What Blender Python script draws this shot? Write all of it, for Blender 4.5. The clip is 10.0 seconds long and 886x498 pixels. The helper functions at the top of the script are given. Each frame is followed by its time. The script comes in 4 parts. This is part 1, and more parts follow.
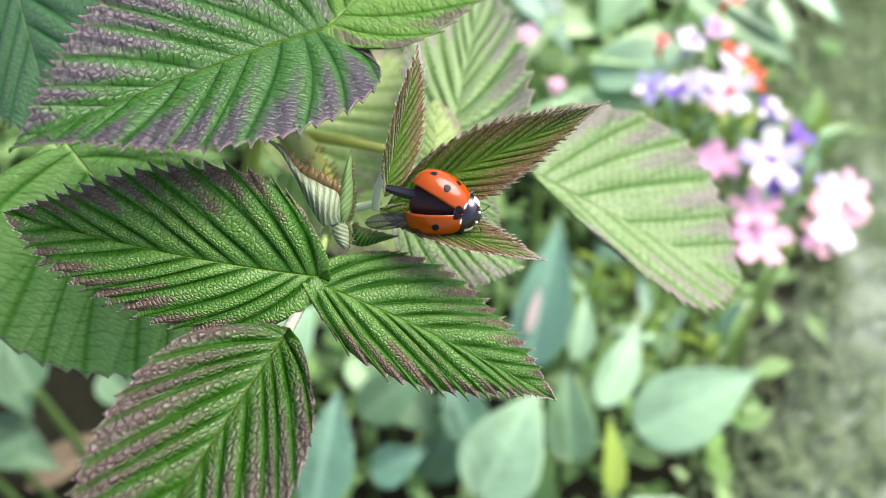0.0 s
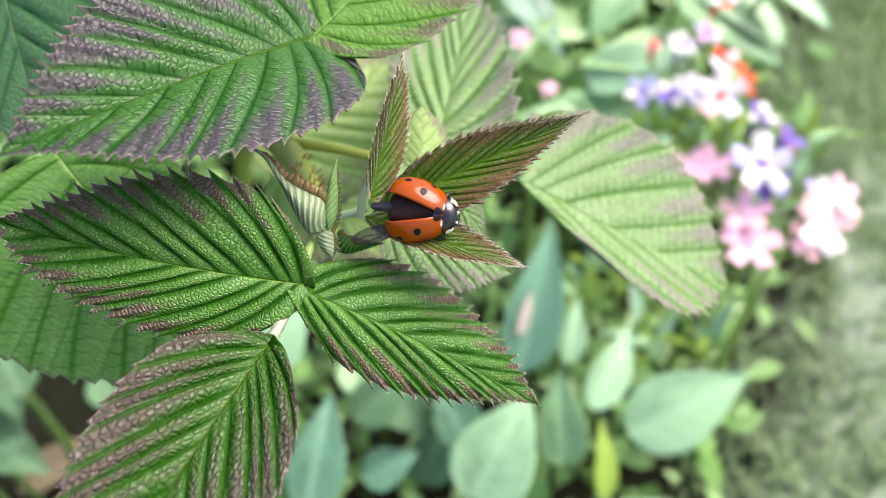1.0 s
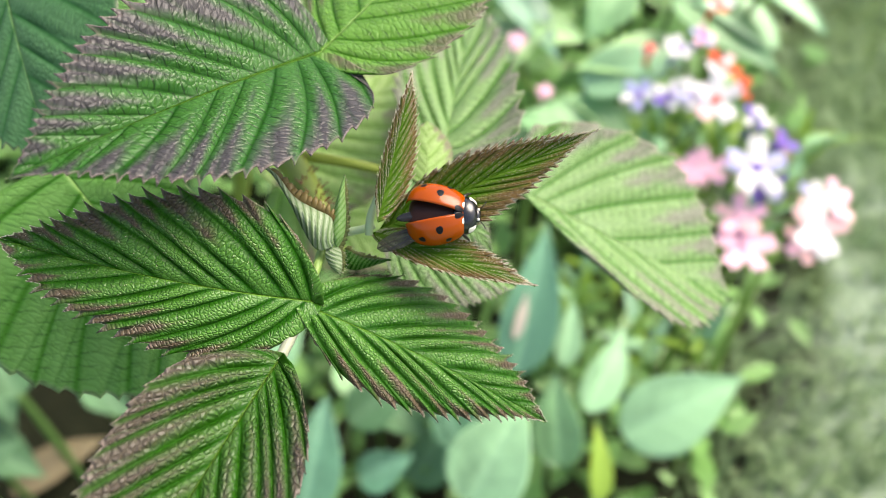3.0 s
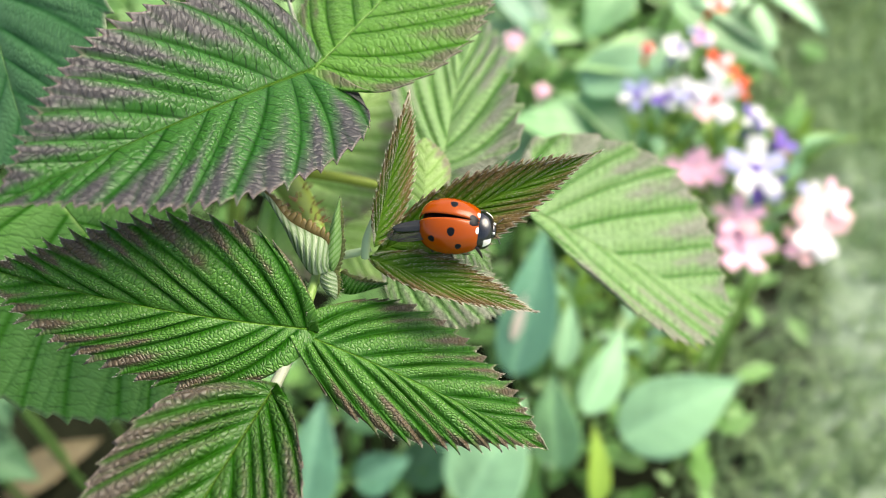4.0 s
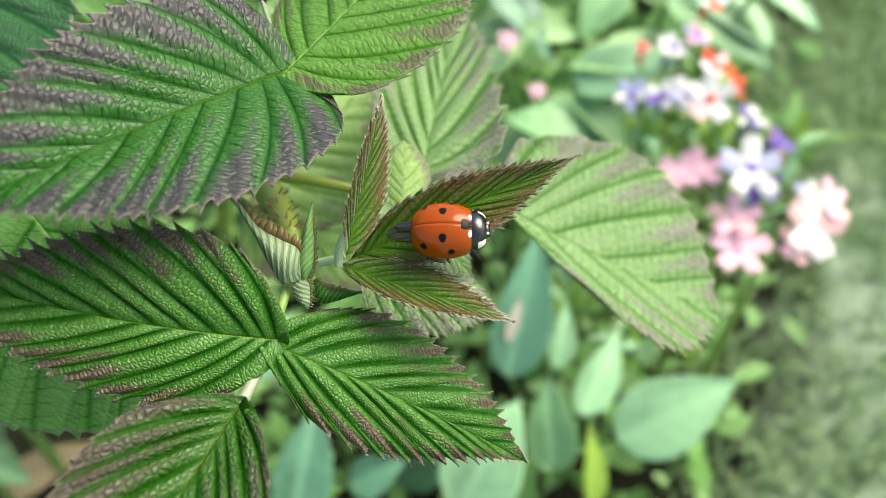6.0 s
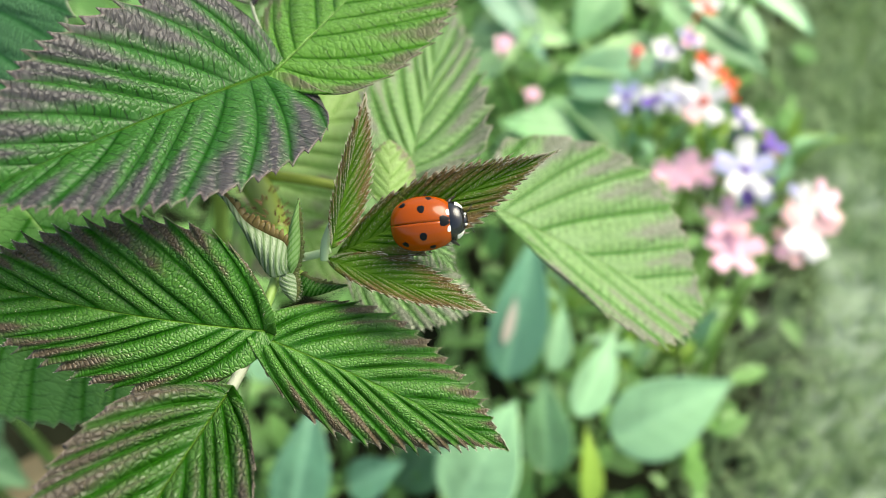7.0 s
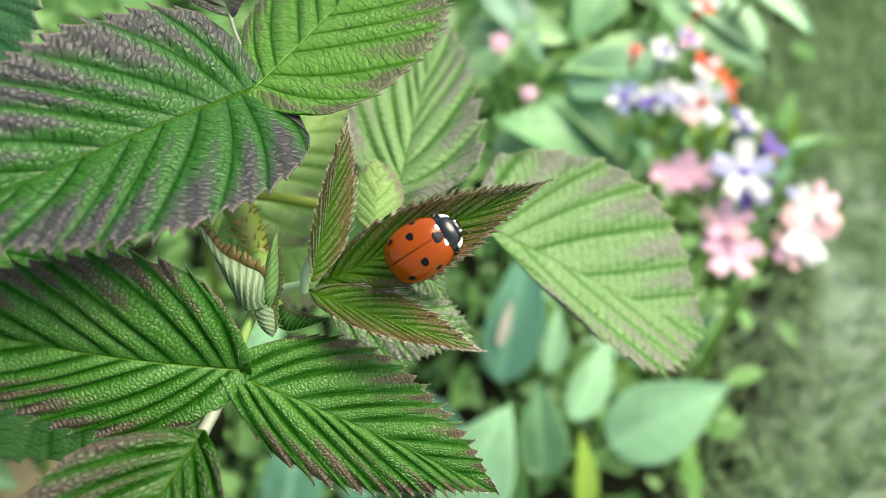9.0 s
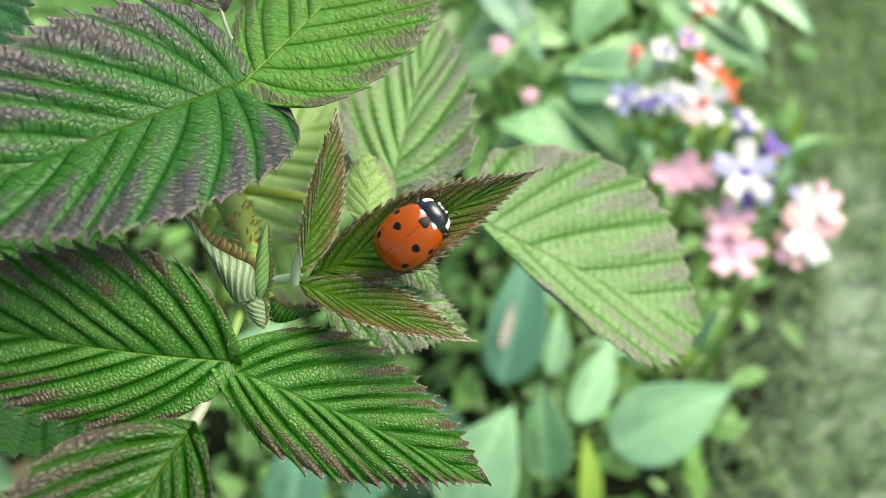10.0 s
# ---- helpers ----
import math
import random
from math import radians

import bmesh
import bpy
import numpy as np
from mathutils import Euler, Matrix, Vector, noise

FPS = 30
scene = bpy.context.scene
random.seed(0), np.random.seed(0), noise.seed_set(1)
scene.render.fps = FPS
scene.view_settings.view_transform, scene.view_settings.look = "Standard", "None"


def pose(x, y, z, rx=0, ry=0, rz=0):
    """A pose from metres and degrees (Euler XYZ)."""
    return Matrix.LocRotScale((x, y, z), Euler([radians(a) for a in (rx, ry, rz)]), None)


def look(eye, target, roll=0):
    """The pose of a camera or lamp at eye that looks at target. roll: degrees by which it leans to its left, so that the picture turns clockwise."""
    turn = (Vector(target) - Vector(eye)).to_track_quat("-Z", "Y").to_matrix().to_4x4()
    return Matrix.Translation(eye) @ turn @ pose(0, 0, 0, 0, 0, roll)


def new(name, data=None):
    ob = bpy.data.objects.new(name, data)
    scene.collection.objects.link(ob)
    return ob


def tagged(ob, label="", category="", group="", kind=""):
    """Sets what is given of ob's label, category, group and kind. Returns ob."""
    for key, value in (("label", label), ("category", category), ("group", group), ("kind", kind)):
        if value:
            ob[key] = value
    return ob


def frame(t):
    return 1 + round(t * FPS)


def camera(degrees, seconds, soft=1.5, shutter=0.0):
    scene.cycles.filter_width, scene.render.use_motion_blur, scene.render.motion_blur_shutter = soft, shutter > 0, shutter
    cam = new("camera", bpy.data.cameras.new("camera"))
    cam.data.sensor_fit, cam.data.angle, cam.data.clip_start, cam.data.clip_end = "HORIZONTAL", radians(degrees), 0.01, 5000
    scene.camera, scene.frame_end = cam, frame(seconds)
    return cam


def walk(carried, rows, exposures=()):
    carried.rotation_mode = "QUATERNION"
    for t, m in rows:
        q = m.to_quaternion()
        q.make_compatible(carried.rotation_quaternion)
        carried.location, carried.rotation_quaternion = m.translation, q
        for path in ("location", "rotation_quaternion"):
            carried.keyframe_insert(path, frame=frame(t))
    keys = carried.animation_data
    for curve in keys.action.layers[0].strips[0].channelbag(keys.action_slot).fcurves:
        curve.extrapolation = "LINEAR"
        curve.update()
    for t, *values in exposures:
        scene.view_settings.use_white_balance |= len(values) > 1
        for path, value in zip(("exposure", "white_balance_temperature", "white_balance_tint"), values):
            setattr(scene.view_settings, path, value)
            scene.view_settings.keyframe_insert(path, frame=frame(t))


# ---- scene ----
# Camera: a phone held some seven centimetres from a raspberry shoot, looking down into a flower bed.
cam = camera(62.2, 10.0, soft=0.8)
cam.data.dof.use_dof = True
cam.data.dof.focus_distance = 0.067
cam.data.dof.aperture_fstop = 22.0
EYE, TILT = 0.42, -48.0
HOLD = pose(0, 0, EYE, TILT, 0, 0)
# seconds, millimetres right, ahead and up, degrees of yaw, pitch and roll
ROWS = [
    (0.0, 0.000, 0.000, 0.000, 0.000, 0.000, 0.000),
    (0.5, 1.158, 0.349, 0.332, -0.244, 0.107, 0.024),
    (1.0, 0.989, -0.684, 0.517, -0.433, 0.170, -0.031),
    (1.5, 0.763, -0.154, 0.878, -0.535, 0.152, 0.274),
    (2.0, 1.109, -0.463, 0.766, -0.394, 0.246, 0.307),
    (2.5, -0.231, -1.088, 1.466, -0.762, 0.213, -0.116),
    (4.0, -0.621, 1.256, 5.034, -1.235, -0.277, -0.048),
    (4.5, -0.574, 2.151, 6.286, -1.416, -0.350, -0.341),
    (5.0, 1.466, 1.826, 5.278, -1.186, -0.031, 0.064),
    (6.5, 1.714, 3.763, 6.028, -1.360, -0.408, 0.195),
    (7.0, 3.210, 1.155, 4.725, -1.316, 0.058, 0.340),
    (7.5, 2.434, 1.431, 6.682, -1.274, 0.382, 0.413),
    (8.0, 1.995, 2.303, 7.404, -1.172, 0.189, 0.505),
    (8.5, 2.484, 3.575, 7.393, -1.191, 0.169, 0.283),
    (9.0, 4.115, 5.351, 8.231, -1.588, -0.443, 0.044),
    (9.5, 5.003, 5.535, 7.630, -1.516, -0.216, 0.215),
    (10.0, 5.376, 5.352, 6.947, -1.250, -0.050, 0.433),
]
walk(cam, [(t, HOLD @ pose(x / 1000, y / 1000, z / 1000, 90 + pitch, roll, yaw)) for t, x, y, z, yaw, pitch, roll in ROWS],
     exposures=((0.0, 1.4, 6500, 28), (1.0, 1.4, 6700, 21), (2.5, 1.36, 7050, 13), (4.5, 1.25, 7100, 5), (10.0, 1.09, 7100, 0)))

# ---- light: a bright overcast sky, a broad soft sun behind thin cloud ----
SUN_UP, SUN_TURN = 54.0, 70.0
world = bpy.data.worlds.new("sky")
scene.world = world
world.use_nodes = True
wn = world.node_tree.nodes
sky = wn.new("ShaderNodeTexSky")
sky.sky_type, sky.sun_disc = "NISHITA", False
sky.sun_elevation, sky.sun_rotation = radians(SUN_UP), radians(SUN_TURN)
sky.air_density, sky.dust_density, sky.ozone_density = 1.0, 4.0, 1.0
world.node_tree.links.new(sky.outputs[0], wn["Background"].inputs[0])
wn["Background"].inputs[1].default_value = 0.12
sun = new("sun", bpy.data.lights.new("sun", "SUN"))
sun.data.energy, sun.data.angle, sun.data.color = 2.1, radians(45), (1.0, 0.96, 0.9)
az = radians(SUN_TURN)
sun.matrix_world = look((0, 0, 3), Vector((0, 0, 3)) - Vector((math.sin(az) * math.cos(radians(SUN_UP)), math.cos(az) * math.cos(radians(SUN_UP)), math.sin(radians(SUN_UP)))))


# ---- materials ----
class Nodes:
    """A small helper to write node materials."""

    def __init__(self, name):
        self.mat = bpy.data.materials.new(name)
        self.mat.use_nodes = True
        self.tree = self.mat.node_tree
        self.bsdf = self.tree.nodes["Principled BSDF"]
        self.out = self.tree.nodes["Material Output"]

    def add(self, kind, *links, **values):
        n = self.tree.nodes.new("ShaderNode" + kind)
        for k, v in values.items():
            if k == "op":
                n.operation = v
            elif k == "blend":
                n.data_type, n.blend_type = "RGBA", v
            elif k == "feature":
                n.feature = v
            elif k == "dims":
                n.voronoi_dimensions = v
            elif k == "uv":
                n.uv_map = v
        for slot, src in links:
            sock = n.inputs[slot]
            if isinstance(src, bpy.types.NodeSocket):
                self.tree.links.new(src, sock)
            else:
                sock.default_value = src
        return n

    def math(self, op, a, b=0.0, c=0.0):
        n = self.add("Math", (0, a), (1, b), (2, c), op=op)
        return n.outputs[0]

    def ramp(self, src, *stops):
        n = self.add("ValToRGB", (0, src))
        el = n.color_ramp.elements
        while len(el) < len(stops):
            el.new(0.5)
        for e, (p, c) in zip(el, stops):
            e.position, e.color = p, (*c, 1) if len(c) == 3 else c
        return n.outputs[0]

    def mix(self, f, a, b, blend="MIX"):
        n = self.add("Mix", blend=blend)
        for slot, src in ((0, f), (6, a), (7, b)):
            if isinstance(src, bpy.types.NodeSocket):
                self.tree.links.new(src, n.inputs[slot])
            elif slot == 0:
                n.inputs[0].default_value = src
            else:
                n.inputs[slot].default_value = (*src, 1)
        return n.outputs[2]

    def noise(self, scale, detail=3.0, vec=None, rough=0.5):
        links = [("Scale", scale), ("Detail", detail), ("Roughness", rough)]
        if vec is not None:
            links.append(("Vector", vec))
        return self.add("TexNoise", *links).outputs["Fac"]

    def set(self, name, src):
        if isinstance(src, bpy.types.NodeSocket):
            self.tree.links.new(src, self.bsdf.inputs[name])
        else:
            self.bsdf.inputs[name].default_value = (*src, 1) if isinstance(src, tuple) else src

    def bump(self, height, strength, distance, normal=None):
        n = self.add("Bump", ("Height", height), ("Strength", strength), ("Distance", distance))
        if normal is not None:
            self.tree.links.new(normal, n.inputs["Normal"])
        return n.outputs[0]

    def translucent(self, colour, share):
        t = self.add("BsdfTranslucent", ("Color", colour))
        m = self.add("MixShader", (0, share), (1, self.bsdf.outputs[0]), (2, t.outputs[0]))
        self.tree.links.new(m.outputs[0], self.out.inputs[0])


def object_vec(b):
    return b.add("TexCoord").outputs["Object"]


def leaf_material(name, deep, light, rim, rim_from, rim_to, vein, rough, share, bump=1.0, gloss=0.5, line=0.2, stripe=0.42, quilt=0.3, rung=0.5, lean=0.0, most=0.72):
    """A raspberry blade: cushions between the veins, tinted towards the margin.
    UV blade: x counts side veins, y runs midrib to margin. UV cells: the same net in equal steps of length."""
    b = Nodes(name)
    uv = b.add("UVMap", uv="blade").outputs[0]
    net = b.add("UVMap", uv="cells").outputs[0]
    sep = b.add("SeparateXYZ", (0, uv))
    vx, q = sep.outputs[0], sep.outputs[1]
    along = b.add("SeparateXYZ", (0, net)).outputs[1]
    f = b.math("FRACT", vx)
    away = b.math("MULTIPLY", b.math("MINIMUM", f, b.math("SUBTRACT", 1.0, f)), 2.0)  # 0 on a side vein, 1 halfway
    obj = object_vec(b)
    big = b.noise(130.0, 4.0, obj)
    mid = b.noise(480.0, 3.0, obj)
    fine = b.noise(2600.0, 3.0, obj)
    # a branch leaves each side vein for the lesser tooth before it
    fork = b.math("ABSOLUTE", b.math("SUBTRACT", f, b.math("SUBTRACT", 1.0, b.math("MULTIPLY", b.math("SUBTRACT", q, 0.42), 0.86))))
    fork = b.math("MULTIPLY", b.ramp(fork, (0.0, (1, 1, 1)), (0.07, (0, 0, 0))), b.ramp(q, (0.42, (0, 0, 0)), (0.52, (1, 1, 1))))
    # cushions: rounded cells with pressed-in seams
    warp = b.add("VectorMath", (0, net), (1, b.add("VectorMath", (0, b.add("TexNoise", ("Vector", obj), ("Scale", 900.0)).outputs["Color"]), (1, (0.9, 0.9, 0.0)), op="MULTIPLY").outputs[0]), op="ADD").outputs[0]
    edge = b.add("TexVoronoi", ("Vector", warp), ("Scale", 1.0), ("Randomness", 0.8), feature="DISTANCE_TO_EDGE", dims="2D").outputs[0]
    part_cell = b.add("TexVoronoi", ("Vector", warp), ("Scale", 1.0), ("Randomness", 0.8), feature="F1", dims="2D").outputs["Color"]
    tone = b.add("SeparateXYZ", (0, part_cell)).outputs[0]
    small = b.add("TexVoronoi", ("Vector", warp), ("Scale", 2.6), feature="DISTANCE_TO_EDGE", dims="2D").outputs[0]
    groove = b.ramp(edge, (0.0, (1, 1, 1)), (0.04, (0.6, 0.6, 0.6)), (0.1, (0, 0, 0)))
    rise = b.math("MINIMUM", b.math("DIVIDE", edge, 0.34), 1.0)
    cushion = b.math("MULTIPLY", b.math("MULTIPLY", rise, rise), b.math("SUBTRACT", 3.0, b.math("MULTIPLY", rise, 2.0)))
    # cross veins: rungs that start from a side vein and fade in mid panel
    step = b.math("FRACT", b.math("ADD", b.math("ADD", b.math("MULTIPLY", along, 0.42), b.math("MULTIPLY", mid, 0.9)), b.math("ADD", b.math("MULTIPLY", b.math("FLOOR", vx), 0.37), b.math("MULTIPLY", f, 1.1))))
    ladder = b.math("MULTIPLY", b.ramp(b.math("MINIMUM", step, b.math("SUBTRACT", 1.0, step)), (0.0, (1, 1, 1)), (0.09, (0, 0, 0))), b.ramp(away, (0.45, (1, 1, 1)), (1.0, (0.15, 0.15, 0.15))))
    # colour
    # paler green on the ridges carries part of the sky sheen
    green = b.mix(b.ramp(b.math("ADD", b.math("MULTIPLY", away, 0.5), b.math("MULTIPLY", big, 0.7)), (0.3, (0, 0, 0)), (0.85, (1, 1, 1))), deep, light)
    green = b.mix(b.math("MULTIPLY", tone, 0.22), green, tuple(min(1.0, c * 1.5 + 0.02) for c in light))
    body = b.math("ADD", away, b.math("MULTIPLY", b.math("SUBTRACT", f, 0.5), lean))
    tint = b.math("ADD", b.math("ADD", q, b.math("MULTIPLY", b.math("SUBTRACT", body, 0.5), stripe)), b.math("ADD", b.math("MULTIPLY", b.math("SUBTRACT", big, 0.5), 0.8), b.math("MULTIPLY", b.math("SUBTRACT", mid, 0.5), 0.55)))
    tf = b.math("MULTIPLY", b.ramp(tint, (rim_from, (0, 0, 0)), (rim_to, (1, 1, 1))), most)
    col = b.mix(tf, green, rim)
    # band along each side vein: vein colour with the groove's shade painted in
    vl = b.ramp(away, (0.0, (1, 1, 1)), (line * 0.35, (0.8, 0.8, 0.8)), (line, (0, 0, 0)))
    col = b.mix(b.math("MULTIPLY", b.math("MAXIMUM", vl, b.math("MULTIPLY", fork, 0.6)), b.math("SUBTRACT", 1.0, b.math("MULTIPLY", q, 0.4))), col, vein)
    # seams darkened along their pressed-in lines
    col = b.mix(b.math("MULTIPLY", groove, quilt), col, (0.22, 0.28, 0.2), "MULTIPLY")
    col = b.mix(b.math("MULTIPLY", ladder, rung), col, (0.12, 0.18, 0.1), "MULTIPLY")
    ml = b.ramp(q, (0.0, (1, 1, 1)), (0.02, (0, 0, 0)))
    col = b.mix(b.math("MULTIPLY", ml, 0.75), col, tuple(c * 0.6 + d * 0.7 for c, d in zip(light, (0.12, 0.2, 0.02))))
    col = b.mix(b.math("MULTIPLY", b.ramp(q, (0.965, (0, 0, 0)), (1.0, (1, 1, 1))), 0.32), col, (0.42, 0.33, 0.3))
    b.set("Base Color", col)
    b.set("Roughness", b.math("ADD", rough, b.math("MULTIPLY", b.math("SUBTRACT", fine, 0.5), 0.2)))
    b.set("Specular IOR Level", b.math("MULTIPLY", b.math("SUBTRACT", 1.0, b.math("MAXIMUM", b.math("MULTIPLY", vl, 0.9), b.math("MULTIPLY", groove, 0.6))), gloss))
    h = b.math("ADD", cushion, b.math("MULTIPLY", b.ramp(small, (0.0, (0, 0, 0)), (0.3, (1, 1, 1))), 0.07))
    h = b.math("ADD", h, b.math("ADD", b.math("MULTIPLY", fine, 0.05), b.math("MULTIPLY", ladder, -0.8 * rung)))
    h = b.math("MULTIPLY", b.math("MULTIPLY", h, b.ramp(q, (0.0, (0.3, 0.3, 0.3)), (0.25, (1, 1, 1)))), b.ramp(away, (0.05, (0.15, 0.15, 0.15)), (0.45, (1, 1, 1))))
    b.set("Normal", b.bump(h, 1.0, 0.00011 * bump))
    if share:
        b.translucent(col, share)
    return b.mat


def broad_material(name, colour, rough=0.4, share=0.08, veins=90.0):
    """A smooth garden leaf: a pale midrib, faint side veins and cloudy patches. Object x runs along it."""
    b = Nodes(name)
    obj = object_vec(b)
    sep = b.add("SeparateXYZ", (0, obj))
    wide = b.math("ABSOLUTE", sep.outputs[1])
    rnd = b.add("ObjectInfo").outputs["Random"]
    n, big = b.noise(260.0, 4.0, obj), b.noise(28.0, 3.0, obj)
    side = b.math("FRACT", b.math("MULTIPLY", b.math("SUBTRACT", sep.outputs[0], b.math("MULTIPLY", wide, 0.7)), veins))
    side = b.ramp(b.math("MINIMUM", side, b.math("SUBTRACT", 1.0, side)), (0.0, (1, 1, 1)), (0.16, (0, 0, 0)))
    rib = b.ramp(wide, (0.0, (1, 1, 1)), (0.0016, (0, 0, 0)))
    dark, pale = tuple(c * 0.55 for c in colour), tuple(min(1.0, c * 1.35 + 0.02) for c in colour)
    col = b.mix(b.ramp(b.math("ADD", b.math("MULTIPLY", big, 0.8), b.math("MULTIPLY", b.math("ADD", n, rnd), 0.2)), (0.34, (0, 0, 0)), (0.68, (1, 1, 1))), dark, pale)
    col = b.mix(b.math("MULTIPLY", side, 0.06), col, dark)
    col = b.mix(b.math("MULTIPLY", rib, 0.6), col, tuple(min(1.0, c * 1.5 + 0.06) for c in colour))
    b.set("Base Color", col)
    b.set("Roughness", b.math("ADD", rough, b.math("MULTIPLY", b.math("SUBTRACT", n, 0.5), 0.2)))
    b.set("Specular IOR Level", 0.45)
    b.set("Normal", b.bump(b.math("SUBTRACT", n, b.math("MULTIPLY", side, 0.5)), 0.4, 0.0005))
    if share:
        b.translucent(col, share)
    return b.mat


def plain(name, colour, rough=0.6, scale=200.0, vary=0.25, bump=0.3, depth=0.0005, metal=0.0, share=0.0, gloss=0.5, tone=None):
    b = Nodes(name)
    obj = object_vec(b)
    n = b.noise(scale, 5.0, obj)
    big = b.noise(scale * 0.13, 3.0, obj)
    rnd = b.add("ObjectInfo").outputs["Random"]
    dark = tuple(c * (1 - vary) for c in colour)
    lite = tone or tuple(min(1, c * (1 + vary)) for c in colour)
    col = b.mix(b.math("ADD", b.math("MULTIPLY", n, 0.6), b.math("MULTIPLY", b.math("ADD", big, b.math("MULTIPLY", rnd, 0.4)), 0.4)), dark, lite)
    b.set("Base Color", col)
    b.set("Roughness", rough)
    b.set("Metallic", metal)
    b.set("Specular IOR Level", gloss)
    if bump:
        b.set("Normal", b.bump(n, bump, depth))
    if share:
        b.translucent(col, share)
    return b.mat


def membrane():
    """A smoky see-through wing with darker veins."""
    b = Nodes("hind_wing_pale")
    obj = object_vec(b)
    m = b.add("Mapping", ("Vector", obj), ("Scale", (150.0, 1300.0, 1.0))).outputs[0]
    n = b.noise(1.0, 3.0, m)
    vein = b.ramp(n, (0.46, (0, 0, 0)), (0.5, (1, 1, 1)), (0.54, (0, 0, 0)))
    b.set("Base Color", b.mix(vein, (0.04, 0.037, 0.026), (0.01, 0.008, 0.006)))
    b.set("Roughness", 0.22)
    b.set("Alpha", b.math("ADD", 0.5, b.math("MULTIPLY", vein, 0.45)))
    return b.mat


def soil_material():
    """Dark soil in the bed, deepened by painted gap shade, worn grey-green turf past its edge."""
    b = Nodes("soil")
    obj = object_vec(b)
    sep = b.add("SeparateXYZ", (0, obj))
    n1, n2, n3 = b.noise(9.0, 5.0, obj), b.noise(60.0, 6.0, obj, 0.65), b.noise(2.2, 3.0, obj)
    side = b.math("SUBTRACT", b.math("SUBTRACT", sep.outputs[0], 0.115), b.math("MULTIPLY", sep.outputs[1], 0.37))
    turf = b.ramp(b.math("ADD", b.math("MULTIPLY", side, 6.0), b.math("MULTIPLY", b.math("SUBTRACT", n1, 0.5), 0.9)), (0.0, (0, 0, 0)), (0.35, (1, 1, 1)))
    # near black: soil colour plus the shade between plants, painted in
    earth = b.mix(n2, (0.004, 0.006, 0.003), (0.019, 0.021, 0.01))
    worn = b.mix(n2, (0.13, 0.205, 0.13), (0.36, 0.43, 0.335))
    green = b.mix(n2, (0.05, 0.09, 0.03), (0.12, 0.19, 0.075))
    # random patches plus a steady change along y: pale near, darker green far
    thin = b.math("SUBTRACT", b.math("ADD", b.math("MULTIPLY", n1, 0.6), b.math("MULTIPLY", n3, 0.4)), b.math("MULTIPLY", b.math("MINIMUM", b.math("MAXIMUM", b.math("SUBTRACT", sep.outputs[1], 0.42), -0.2), 0.5), 0.75))
    lawn_col = b.mix(b.ramp(thin, (0.46, (0, 0, 0)), (0.57, (1, 1, 1))), green, worn)
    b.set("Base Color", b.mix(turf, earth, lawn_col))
    b.set("Roughness", 0.95)
    b.set("Specular IOR Level", 0.1)
    b.set("Normal", b.bump(n2, 0.8, 0.008))
    return b.mat


